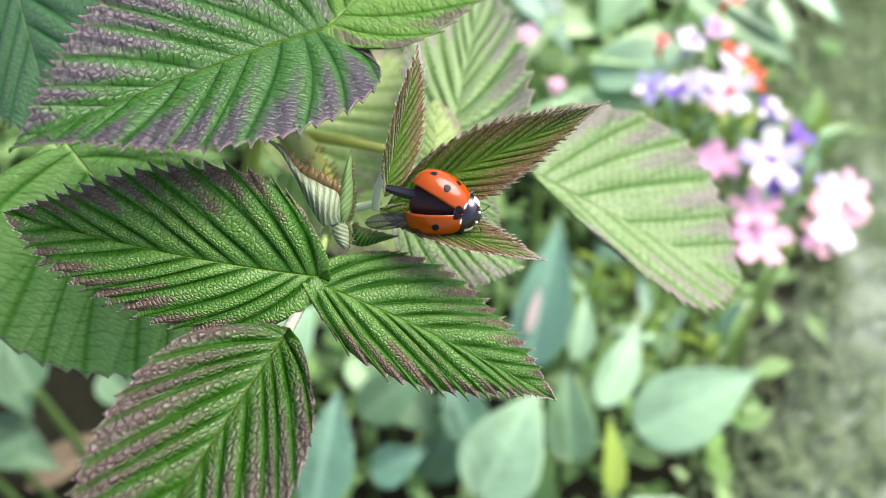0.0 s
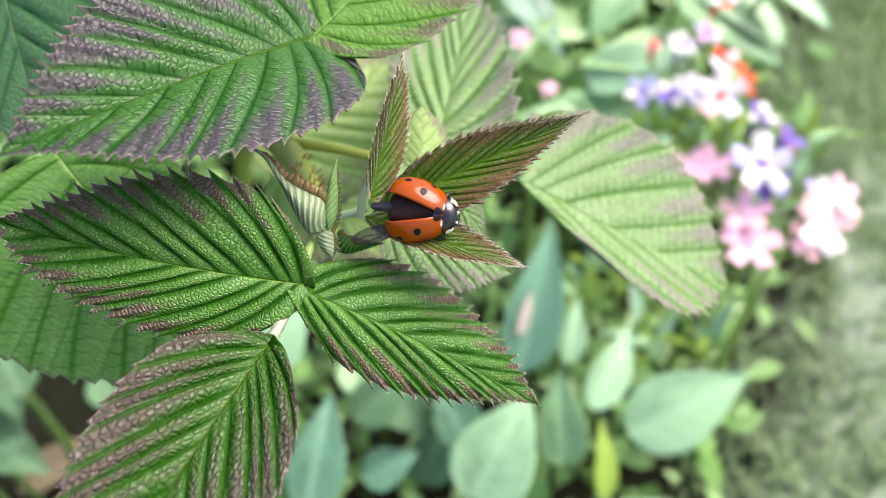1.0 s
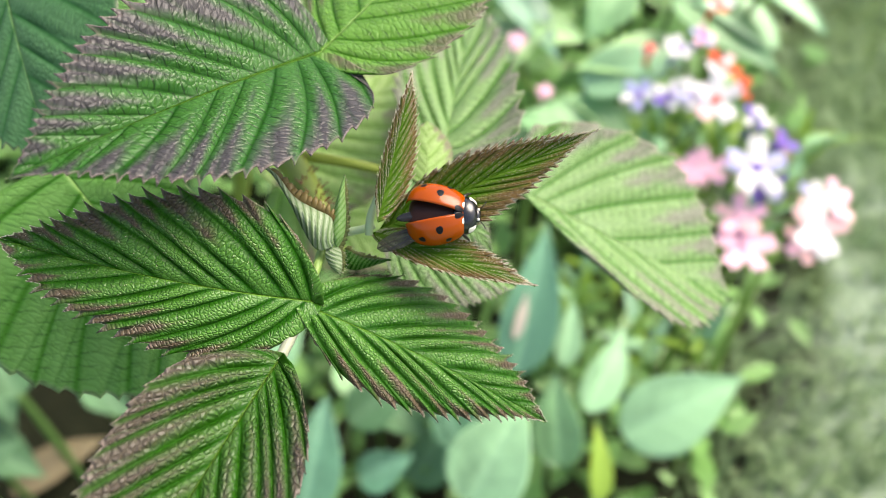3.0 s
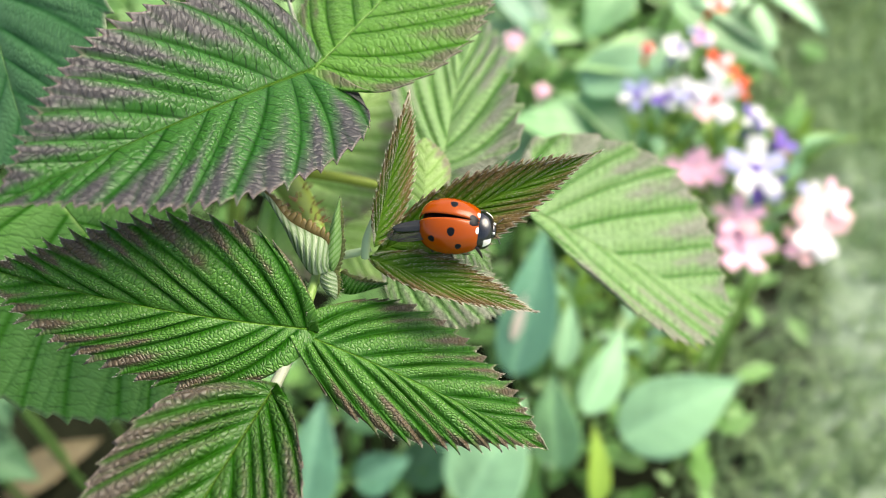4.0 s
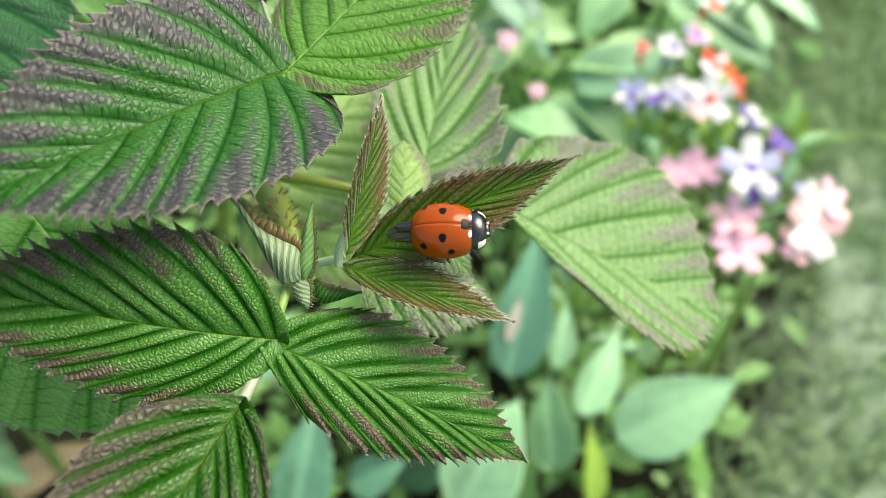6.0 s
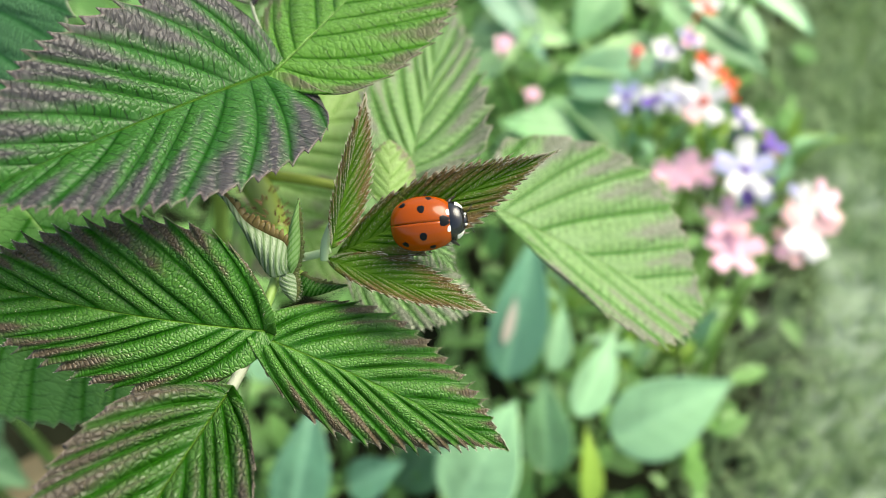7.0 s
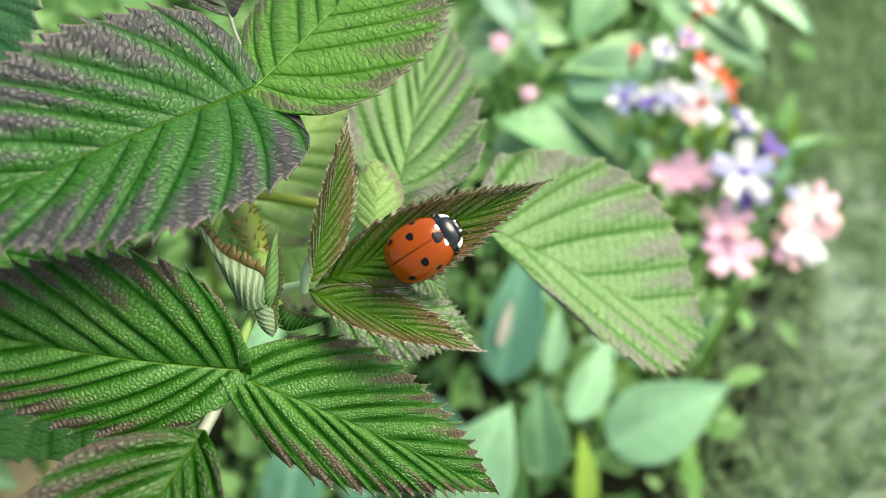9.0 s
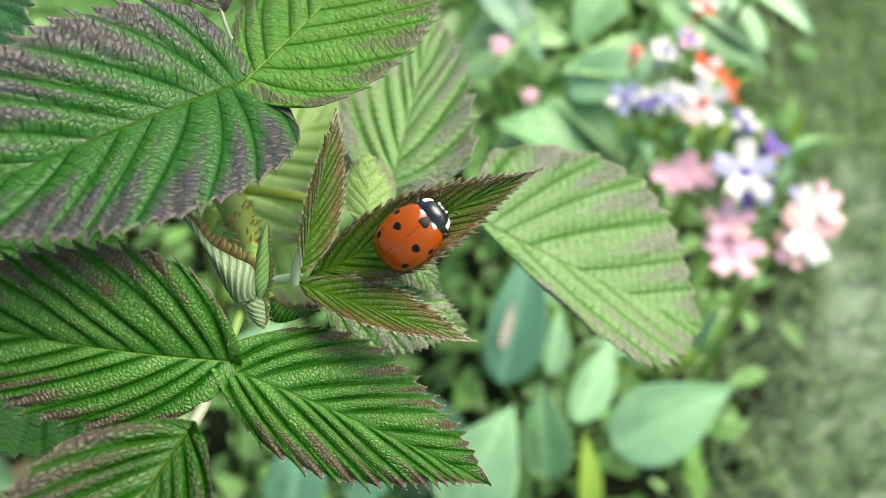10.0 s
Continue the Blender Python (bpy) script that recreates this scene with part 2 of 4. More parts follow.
MAT = {
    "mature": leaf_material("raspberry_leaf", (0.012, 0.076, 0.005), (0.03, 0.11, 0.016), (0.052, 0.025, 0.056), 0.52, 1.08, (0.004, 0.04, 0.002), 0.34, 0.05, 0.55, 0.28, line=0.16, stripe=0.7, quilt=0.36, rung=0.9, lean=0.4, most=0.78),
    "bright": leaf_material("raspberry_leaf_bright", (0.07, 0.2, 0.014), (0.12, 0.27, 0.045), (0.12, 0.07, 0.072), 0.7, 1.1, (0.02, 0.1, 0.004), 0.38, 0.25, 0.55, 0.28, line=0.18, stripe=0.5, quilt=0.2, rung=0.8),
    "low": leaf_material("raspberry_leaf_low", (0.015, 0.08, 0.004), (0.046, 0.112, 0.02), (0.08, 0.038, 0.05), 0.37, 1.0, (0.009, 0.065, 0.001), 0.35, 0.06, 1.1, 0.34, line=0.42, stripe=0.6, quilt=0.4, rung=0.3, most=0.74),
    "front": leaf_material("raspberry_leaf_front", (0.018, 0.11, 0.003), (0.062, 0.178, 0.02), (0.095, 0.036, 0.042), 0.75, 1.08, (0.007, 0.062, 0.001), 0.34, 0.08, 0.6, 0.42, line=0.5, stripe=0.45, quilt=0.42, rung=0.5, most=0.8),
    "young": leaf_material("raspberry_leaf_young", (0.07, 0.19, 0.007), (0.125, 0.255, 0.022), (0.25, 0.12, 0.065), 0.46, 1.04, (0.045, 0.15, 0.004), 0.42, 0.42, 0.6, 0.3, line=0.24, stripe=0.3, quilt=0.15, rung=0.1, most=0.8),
    "flushed": leaf_material("raspberry_leaf_flushed", (0.04, 0.07, 0.03), (0.06, 0.08, 0.045), (0.07, 0.04, 0.06), 0.1, 0.6, (0.03, 0.06, 0.02), 0.36, 0.08, 0.8, 0.42, line=0.2, stripe=0.4, quilt=0.2, rung=0.4),
    "downy": leaf_material("raspberry_leaf_downy", (0.19, 0.27, 0.14), (0.32, 0.39, 0.26), (0.27, 0.33, 0.2), 0.9, 1.2, (0.07, 0.15, 0.035), 0.5, 0.1, 0.3, 0.4, line=0.4, stripe=0.0, quilt=0.05, rung=0.0),
    "tender": leaf_material("raspberry_leaf_tender", (0.15, 0.3, 0.08), (0.24, 0.38, 0.15), (0.2, 0.24, 0.06), 0.85, 1.2, (0.1, 0.25, 0.04), 0.5, 0.15, 0.3, 0.4, line=0.35, quilt=0.05, rung=0.0),
    "pale": leaf_material("raspberry_leaf_pale", (0.19, 0.37, 0.1), (0.28, 0.45, 0.19), (0.31, 0.27, 0.26), 0.68, 1.15, (0.035, 0.17, 0.01), 0.5, 0.38, 0.9, line=0.2, quilt=0.6, stripe=0.6, rung=0.9),
    # brighter copy of the pale leaf: light through the blade put into its colour
    "pale_lit": leaf_material("raspberry_leaf_pale_lit", (0.42, 0.62, 0.2), (0.5, 0.68, 0.28), (0.32, 0.2, 0.22), 0.75, 1.05, (0.2, 0.42, 0.07), 0.5, 0.5, 0.3, line=0.14, quilt=0.2, stripe=0.2, rung=0.25),
    "shade": leaf_material("raspberry_leaf_shade", (0.085, 0.25, 0.035), (0.14, 0.31, 0.07), (0.12, 0.15, 0.07), 1.0, 1.4, (0.03, 0.15, 0.01), 0.45, 0.15, 0.4, 0.25, line=0.22, quilt=0.2, rung=0.6),
    # darker copy of the shade leaf: weaker light put into its colour
    "shade_dark": leaf_material("raspberry_leaf_shade_dark", (0.038, 0.125, 0.04), (0.066, 0.165, 0.064), (0.05, 0.1, 0.05), 1.0, 1.4, (0.03, 0.12, 0.035), 0.45, 0.1, 0.4, 0.2, line=0.24, quilt=0.12, rung=0.3),
    "edge": plain("brown_leaf_edge", (0.2, 0.1, 0.02), 0.45, 900, 0.5, 0.3, 0.0002, share=0.15, tone=(0.24, 0.19, 0.06)),
    "edge_green": plain("green_leaf_edge", (0.07, 0.16, 0.015), 0.45, 900, 0.5, 0.3, 0.0002, share=0.15, tone=(0.13, 0.13, 0.03)),
    "cane": plain("cane", (0.2, 0.26, 0.035), 0.45, 250, 0.35),
    "pale_stem": plain("pale_stem", (0.36, 0.48, 0.26), 0.5, 300, 0.2),
    "stem": plain("green_stem", (0.22, 0.36, 0.08), 0.5, 300, 0.3),
    "bed_stem": plain("bed_stem", (0.06, 0.125, 0.03), 0.5, 120, 0.35),
    "prickle": plain("prickle", (0.25, 0.12, 0.06), 0.5, 900, 0.2),
    "hair": plain("white_hair", (0.72, 0.67, 0.54), 0.5, 900, 0.1, 0.0, share=0.4),
    "petiole": plain("pale_petiole", (0.27, 0.29, 0.21), 0.5, 400, 0.25),
    "elytron": plain("orange_elytron", (0.28, 0.047, 0.0005), 0.13, 500, 0.12, 0.02, 0.00005, gloss=0.36),
    "spot": plain("black_spot", (0.006, 0.006, 0.007), 0.3, 600, 0.3, 0.05, 0.00005, gloss=0.12),
    "black": plain("black_shell", (0.005, 0.006, 0.009), 0.22, 600, 0.3, 0.05, 0.00005, gloss=0.75),
    "white": plain("white_patch", (0.8, 0.78, 0.7), 0.3, 600, 0.1, 0.0),
    "wing": plain("hind_wing", (0.022, 0.023, 0.024), 0.2, 700, 0.6, 0.3, 0.0002, gloss=0.35),
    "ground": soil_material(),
    "grass": plain("grass", (0.22, 0.32, 0.16), 0.55, 40, 0.6, 0.0, share=0.3),
    "broad": broad_material("broad_leaf", (0.14, 0.3, 0.12)),
    "abdomen": plain("abdomen", (0.035, 0.013, 0.008), 0.4, 700, 0.4, 0.2, 0.0001, gloss=0.25),
    "leg": plain("leg", (0.015, 0.012, 0.01), 0.35, 700, 0.3, 0.1, 0.0001),
    "wing_pale": membrane(),
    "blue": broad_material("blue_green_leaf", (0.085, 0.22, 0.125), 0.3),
    "light": broad_material("light_leaf", (0.22, 0.41, 0.21), 0.36),
    # broad leaf darkened: shade low in the bed put into the colour
    "dim": broad_material("shaded_leaf", (0.055, 0.145, 0.055), 0.65),
    "spring": broad_material("spring_green_leaf", (0.27, 0.46, 0.19), 0.4, 0.1),
    "lime": plain("lime_leaf", (0.27, 0.43, 0.06), 0.45, 60, 0.25, 0.2, 0.001, share=0.3),
    "dry": plain("dead_leaf", (0.13, 0.105, 0.055), 0.7, 60, 0.75, 0.3, 0.001),
    "scar": plain("pale_streak", (0.5, 0.44, 0.36), 0.7, 100, 0.2, 0.2, 0.001),
    "under": plain("undergrowth", (0.15, 0.3, 0.085), 0.42, 30, 0.85, 0.0, share=0.3),
    "bluish": plain("bluish_petal", (0.5, 0.5, 0.8), 0.6, 100, 0.2, 0.0, share=0.3),
    "blush": plain("blush_petal", (0.93, 0.56, 0.57), 0.6, 100, 0.12, 0.0, share=0.2),
    "dusk": plain("dusky_petal", (0.22, 0.12, 0.12), 0.6, 100, 0.2, 0.0, share=0.2),
    "pink": plain("pink_petal", (0.97, 0.54, 0.67), 0.6, 100, 0.12, 0.0, share=0.12),
    "petalw": plain("white_petal", (0.85, 0.83, 0.85), 0.6, 100, 0.1, 0.0, share=0.3),
    "violet": plain("violet_petal", (0.18, 0.1, 0.5), 0.6, 100, 0.2, 0.0, share=0.3),
    "red": plain("red_petal", (0.8, 0.09, 0.03), 0.6, 100, 0.2, 0.0, share=0.3),
}


# ---- mesh helpers ----
def mesh_of(name, verts, faces, material, smooth=True):
    me = bpy.data.meshes.new(name)
    me.from_pydata([tuple(v) for v in verts], [], faces)
    me.materials.append(material)
    if smooth:
        me.polygons.foreach_set("use_smooth", [True] * len(me.polygons))
    me.update()
    return me


def part(name, me, parent, label="", m=None):
    ob = new(name, me)
    ob.parent = parent
    if m is not None:
        ob.matrix_basis = m
    if label:
        tagged(ob, label)
    return ob


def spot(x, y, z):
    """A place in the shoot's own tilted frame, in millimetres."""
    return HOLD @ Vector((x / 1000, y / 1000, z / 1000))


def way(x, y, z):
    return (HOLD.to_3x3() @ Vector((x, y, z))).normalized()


def lay(base, tip, normal):
    """A frame at base with x towards tip and z near normal, and the length between them."""
    x = (tip - base)
    length = x.length
    x.normalize()
    y = normal.cross(x).normalized()
    z = x.cross(y)
    return Matrix((x, y, z)).transposed().to_4x4(), length


def smooth(x, a, b):
    t = min(1.0, max(0.0, (x - a) / (b - a)))
    return t * t * (3 - 2 * t)


TOOTH = ((0.0, 0.0), (0.16, 0.08), (0.32, 0.22), (0.48, 0.42), (0.62, 0.66), (0.73, 0.9), (0.8, 1.0), (0.87, 0.5), (0.94, 0.14))


def blade(length, wl, wr, lobe_l, lobe_r, veins, fold_l, fold_r, arch, droop, pleat, seed, tooth=1.0, peak=0.4, point=1.15, steps=34, wave=0.008, cell=0.62, run=1.6, across=3.2, teeth=2):
    """A toothed, pleated raspberry blade along +x, y to its left. Widths and lobes are shares of the length; cell in millimetres."""
    verts, uvs, nets, faces = [], [], [], []
    rnd = random.Random(seed)
    ph = rnd.uniform(0, 9)
    a = point * peak / (1 - peak)
    norm = peak ** a * (1 - peak) ** point
    for side, w, lobe, fold in ((1, wl, lobe_l, fold_l), (-1, wr, lobe_r, fold_r)):
        # some teeth to a side vein, the greatest at the vein's end; more where the first veins fan out over the rounded base
        rows = []
        off = 0.45 if side < 0 else 0.0
        for i in range(veins + 1):
            many = teeth + 3 if i == 0 else teeth
            for k in range(many):
                size = rnd.uniform(0.8, 1.2) * (1.25 if k == many - 1 else 0.7)
                for g, up in TOOTH:
                    p = (i + (k + g) / many - off) / veins
                    if 0.0 <= p < 0.998:
                        rows.append((p, up, size))
        if rows[0][0] > 0:
            rows.insert(0, (0.0, 0.0, 0.0))
        rows.append((1.0, 0.0, 0.0))
        start = len(verts)
        c, sn = math.cos(fold), math.sin(fold)
        slope = math.atan2(w, 0.59 - 0.35 ** run)  # the side veins' usual angle
        ct, st = math.cos(slope), math.sin(slope)
        for p, g, size in rows:
            xn = p ** run
            s = p ** 0.5
            pe = s ** 1.82
            lift = pe * (1 - pe) ** 7 / 0.0491
            xm = s - lobe * lift
            ym = w * (s ** a * max(0.0, 1 - s) ** point / norm)
            if pe < 0.2:
                ym = max(ym, lobe * lift * 0.9)
            calm = min(1.0, max(0.0, p - 0.06) * 14) if lobe > 0.03 else 1.0
            saw = (g - 0.45) * size * 0.042 * tooth * min(1.0, p * 30) * calm * min(1.0, (1 - p) * 6 + 0.1) * min(1.0, 2.5 * ym / w)
            even = p * veins + off + 0.1
            even += 0.13 * math.sin(2.1 * even + ph)
            for k in range(steps + 1):
                q = k / steps
                bow = 0.034 * math.sin(math.pi * q) * (1 - p)
                x = xn + (xm - xn) * q - bow + saw * 0.5 * q ** 7
                y = ym * q + saw * 0.62 * q ** 7
                env = min(1.0, q * 4) * (1 - 0.8 * q ** 3) * min(1.0, (1 - p) * 2.5) * calm
                f = even + 0.07 * math.sin(3.2 * q + 1.7 * even + ph) * min(1.0, 4 * p)
                fr = f % 1.0
                ridge = 1 - (1 - 2 * min(fr, 1 - fr)) ** 2.8
                fork = math.exp(-((fr - 1 + 0.86 * (q - 0.42)) / 0.1) ** 2) * smooth(q, 0.42, 0.6)
                z = pleat * (ridge * (1 - 0.55 * fork) - 0.6) * env
                z += arch * 4 * xn * (1 - xn) - droop * q * q * (ym / max(w, 1e-6))
                z += wave * math.sin(5 * xm + ph + side) * q * q + 0.6 * wave * math.sin(14 * p + 2.3 * ph) * q ** 3 * calm
                z += 0.35 * wave * math.sin(47 * p + ph) * q ** 6 * calm
                verts.append((x * length, side * y * c * length, (z + y * sn) * length))
                uvs.append((f, q * min(1.0, 0.25 + 2.2 * ym / w) if p < 0.3 else q))
                nets.append((f * across + side * 40.0, (x * ct + y * st) * length * 1000 / cell))
        n = steps + 1
        for i in range(len(rows) - 1):
            for k in range(steps):
                q4 = (start + i * n + k, start + (i + 1) * n + k, start + (i + 1) * n + k + 1, start + i * n + k + 1)
                faces.append(q4[::-1] if side < 0 else q4)
    return verts, faces, uvs, nets


def add_uv(me, uvs, name="blade"):
    layer = me.uv_layers.new(name=name)
    idx = np.zeros(len(me.loops), dtype=np.int32)
    me.loops.foreach_get("vertex_index", idx)
    layer.data.foreach_set("uv", np.array(uvs, dtype=np.float32)[idx].ravel())


def hair(out, faces, root, way_to, width):
    """One bent, tapering hair as a thin three-sided spike."""
    d = way_to.normalized()
    a = d.orthogonal().normalized() * width
    b = d.cross(a)
    n = len(out)
    mid = root + way_to * 0.55 + b * 1.2
    out += [root + a, root - a * 0.5 + b * 0.87, root - a * 0.5 - b * 0.87, mid + a * 0.6, mid - a * 0.3 + b * 0.5, mid - a * 0.3 - b * 0.5, root + way_to]
    for k in range(3):
        j = (k + 1) % 3
        faces += [(n + k, n + j, n + 3 + j, n + 3 + k), (n + 3 + k, n + 3 + j, n + 6)]


def down(verts, uvs, length, seed):
    """Fine hairs that stand out from a blade's margin; length in millimetres."""
    rnd = random.Random(seed)
    out, faces = [], []
    rim = [(Vector(v), Vector(verts[i - 3])) for i, (v, uv) in enumerate(zip(verts, uvs)) if uv[1] > 0.999]
    for k, (p, inner) in enumerate(rim[:-1]):
        along = rim[k + 1][0] - p
        if along.length > 0.004 or rnd.random() < 0.25:
            continue
        d = (p - inner).normalized() + Vector((0.9, 0, rnd.uniform(-0.2, 0.6))) + Vector([rnd.uniform(-0.3, 0.3) for _ in range(3)])
        hair(out, faces, p + along * rnd.random(), d.normalized() * rnd.uniform(0.4, 1.0) * length / 1000, 0.000032)
    return mesh_of("margin_hairs", out, faces, MAT["hair"], False)


def fuzz(verts, uvs, steps, length, seed, share):
    """Short pale hairs in rows on the swellings between the side veins; length in millimetres."""
    rnd = random.Random(seed + 50)
    out, faces = [], []
    for i, (v, (f, q)) in enumerate(zip(verts, uvs)):
        k, fr = i % (steps + 1), f % 1.0
        if (k + i // (steps + 1)) % 3 != 1 or q < 0.12 or q > 0.97 or abs(fr - 0.5) > 0.3 or rnd.random() > share:
            continue
        d = Vector((0.8 + rnd.uniform(-0.2, 0.2), math.copysign(0.35, v[1]), 0.75 + rnd.uniform(-0.2, 0.2)))
        hair(out, faces, Vector(v), d.normalized() * rnd.uniform(0.6, 1.1) * length / 1000, 0.000028)
    return mesh_of("surface_hairs", out, faces, MAT["hair"], False)


def leaflet(parent, mat, base, tip, normal, wl, wr, lobe=(0.06, 0.06), veins=9, fold=(0.0, 0.0), arch=0.0, droop=0.05, pleat=0.03, seed=1, label="", hairs=0, nap=0, nap_share=0.5, **more):
    turn, length = lay(spot(*base), spot(*tip), way(*normal))
    v, f, uvs, nets = blade(length, wl, wr, lobe[0], lobe[1], veins, radians(fold[0]), radians(fold[1]), arch, droop, pleat, seed, **more)
    me = mesh_of("leaflet", v, f, MAT[mat])
    add_uv(me, uvs)
    add_uv(me, nets, "cells")
    ob = part("leaflet", me, parent, label, Matrix.Translation(spot(*base)) @ turn)
    sol = ob.modifiers.new("thickness", "SOLIDIFY")
    sol.thickness, sol.offset = 0.00013, -1
    if hairs:
        part("margin_hairs", down(v, uvs, hairs, seed), ob, "fine white hairs along the margin")
    if nap:
        part("surface_hairs", fuzz(v, uvs, 34, nap, seed, nap_share), ob, "short pale hairs between the veins")
    return ob


def curve_at(pts, u):
    """A point on a smooth line through pts, u from 0 to 1."""
    n = len(pts) - 1
    i = min(int(u * n), n - 1)
    t = u * n - i
    p0, p1, p2, p3 = pts[max(i - 1, 0)], pts[i], pts[i + 1], pts[min(i + 2, n)]
    return 0.5 * ((2 * p1) + (p2 - p0) * t + (2 * p0 - 5 * p1 + 4 * p2 - p3) * t * t + (3 * p1 - p0 - 3 * p2 + p3) * t ** 3)


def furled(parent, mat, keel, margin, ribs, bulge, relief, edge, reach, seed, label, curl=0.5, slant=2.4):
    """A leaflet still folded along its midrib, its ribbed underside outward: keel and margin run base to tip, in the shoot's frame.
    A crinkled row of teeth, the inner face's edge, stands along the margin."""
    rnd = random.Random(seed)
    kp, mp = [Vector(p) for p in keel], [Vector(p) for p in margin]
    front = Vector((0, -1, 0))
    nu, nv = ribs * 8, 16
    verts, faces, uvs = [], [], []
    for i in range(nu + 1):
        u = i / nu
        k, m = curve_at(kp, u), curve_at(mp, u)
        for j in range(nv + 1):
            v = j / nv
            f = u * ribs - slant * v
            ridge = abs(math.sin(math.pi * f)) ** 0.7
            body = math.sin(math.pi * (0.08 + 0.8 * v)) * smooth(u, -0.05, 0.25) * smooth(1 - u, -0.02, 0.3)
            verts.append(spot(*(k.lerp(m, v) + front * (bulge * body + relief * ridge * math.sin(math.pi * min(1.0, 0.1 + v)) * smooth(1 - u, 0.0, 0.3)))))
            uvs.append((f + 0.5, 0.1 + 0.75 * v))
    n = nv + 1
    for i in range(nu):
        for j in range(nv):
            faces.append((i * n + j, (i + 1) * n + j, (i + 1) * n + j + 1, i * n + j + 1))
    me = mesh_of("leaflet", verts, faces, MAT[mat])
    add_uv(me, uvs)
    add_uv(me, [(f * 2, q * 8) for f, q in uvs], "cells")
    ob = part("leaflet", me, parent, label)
    sol = ob.modifiers.new("thickness", "SOLIDIFY")
    sol.thickness, sol.offset = 0.00015, 0
    # teeth
    verts, faces, fur, fur_faces = [], [], [], []
    teeth = int(ribs * 1.6)
    for t in range(teeth):
        u = (t + 0.5) / teeth
        k, m = curve_at(kp, u), curve_at(mp, u)
        tang = (curve_at(mp, min(1.0, u + 0.02)) - curve_at(mp, max(0.0, u - 0.02))).normalized()
        out = (m - k)
        out = (out - tang * out.dot(tang))
        out = out.normalized() if out.length > 1e-4 else Vector((0, 0, 1))
        size = reach * rnd.uniform(0.75, 1.2) * (0.35 + 0.65 * smooth(1 - u, 0.0, 0.35))
        pitch = (curve_at(mp, min(1.0, u + 0.5 / teeth)) - curve_at(mp, max(0.0, u - 0.5 / teeth))).length
        start = len(verts)
        for i in range(6):
            a = i / 5
            wide = pitch * 1.5 * (1 - 0.75 * a ** 2.5)
            for j in range(5):
                b = j / 4 * 2 - 1
                p = m - out * 0.12 + out * (size * a) + tang * (b * wide * 0.5 + 0.2 * size * a * a) + front * (curl * size * math.sin(a * 2.6) * 0.6 + 0.12 * pitch * (1 - b * b) + 0.1 * rnd.uniform(-0.2, 0.2))
                verts.append(spot(*p))
        for i in range(5):
            for j in range(4):
                faces.append((start + i * 5 + j, start + i * 5 + j + 1, start + i * 5 + j + 6, start + i * 5 + j + 5))
        for _ in range(3):
            o = m + out * (size * rnd.uniform(0.5, 1.0)) + tang * (0.3 * size)
            d = (out + tang * rnd.uniform(0.0, 0.8) + front * rnd.uniform(-0.3, 0.5)).normalized() * rnd.uniform(0.1, 0.28)
            hair(fur, fur_faces, spot(*o), spot(*(o + d)) - spot(*o), 0.00002)
    rim = part("toothed_edge", mesh_of("toothed_edge", verts, faces, MAT[edge]), ob, "crinkled row of teeth along the fold")
    sol = rim.modifiers.new("thickness", "SOLIDIFY")
    sol.thickness, sol.offset = 0.0001, 0
    part("margin_hairs", mesh_of("margin_hairs", fur, fur_faces, MAT["hair"], False), ob, "fine white hairs along the margin")
    return ob


def tube(points, radii, material, name="stem", sides=10):
    """A round, tapering stalk through points."""
    pts = [Vector(p) for p in points]
    fine, rad = [], []
    n = len(pts)
    for i in range(n - 1):
        p0, p1, p2, p3 = pts[max(i - 1, 0)], pts[i], pts[i + 1], pts[min(i + 2, n - 1)]
        for k in range(8):
            t = k / 8
            fine.append(0.5 * ((2 * p1) + (p2 - p0) * t + (2 * p0 - 5 * p1 + 4 * p2 - p3) * t * t + (3 * p1 - p0 - 3 * p2 + p3) * t ** 3))
            rad.append(radii[i] + (radii[i + 1] - radii[i]) * t)
    fine.append(pts[-1])
    rad.append(radii[-1])
    verts, faces = [], []
    for i, p in enumerate(fine):
        d = (fine[min(i + 1, len(fine) - 1)] - fine[max(i - 1, 0)]).normalized()
        u = d.orthogonal().normalized() if i == 0 else (u - d * u.dot(d)).normalized()
        w = d.cross(u)
        for k in range(sides):
            a = 2 * math.pi * k / sides
            verts.append(p + (u * math.cos(a) + w * math.sin(a)) * rad[i])
    for i in range(len(fine) - 1):
        for k in range(sides):
            faces.append((i * sides + k, i * sides + (k + 1) % sides, (i + 1) * sides + (k + 1) % sides, (i + 1) * sides + k))
    faces.append(tuple(range(sides))[::-1])
    faces.append(tuple(range(len(verts) - sides, len(verts))))
    return mesh_of(name, verts, faces, material)


def stalk(parent, pts, radii, mat, name="stem", label=""):
    return part(name, tube([spot(*p) for p in pts], [r / 1000 for r in radii], MAT[mat], name), parent, label)


# ---- ground and lawn ----
def ground():
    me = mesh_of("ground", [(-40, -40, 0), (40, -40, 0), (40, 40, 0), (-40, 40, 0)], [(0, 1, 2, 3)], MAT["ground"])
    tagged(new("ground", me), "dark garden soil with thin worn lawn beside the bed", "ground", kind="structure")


def bed_edge(y):
    return 0.10 + 0.37 * y


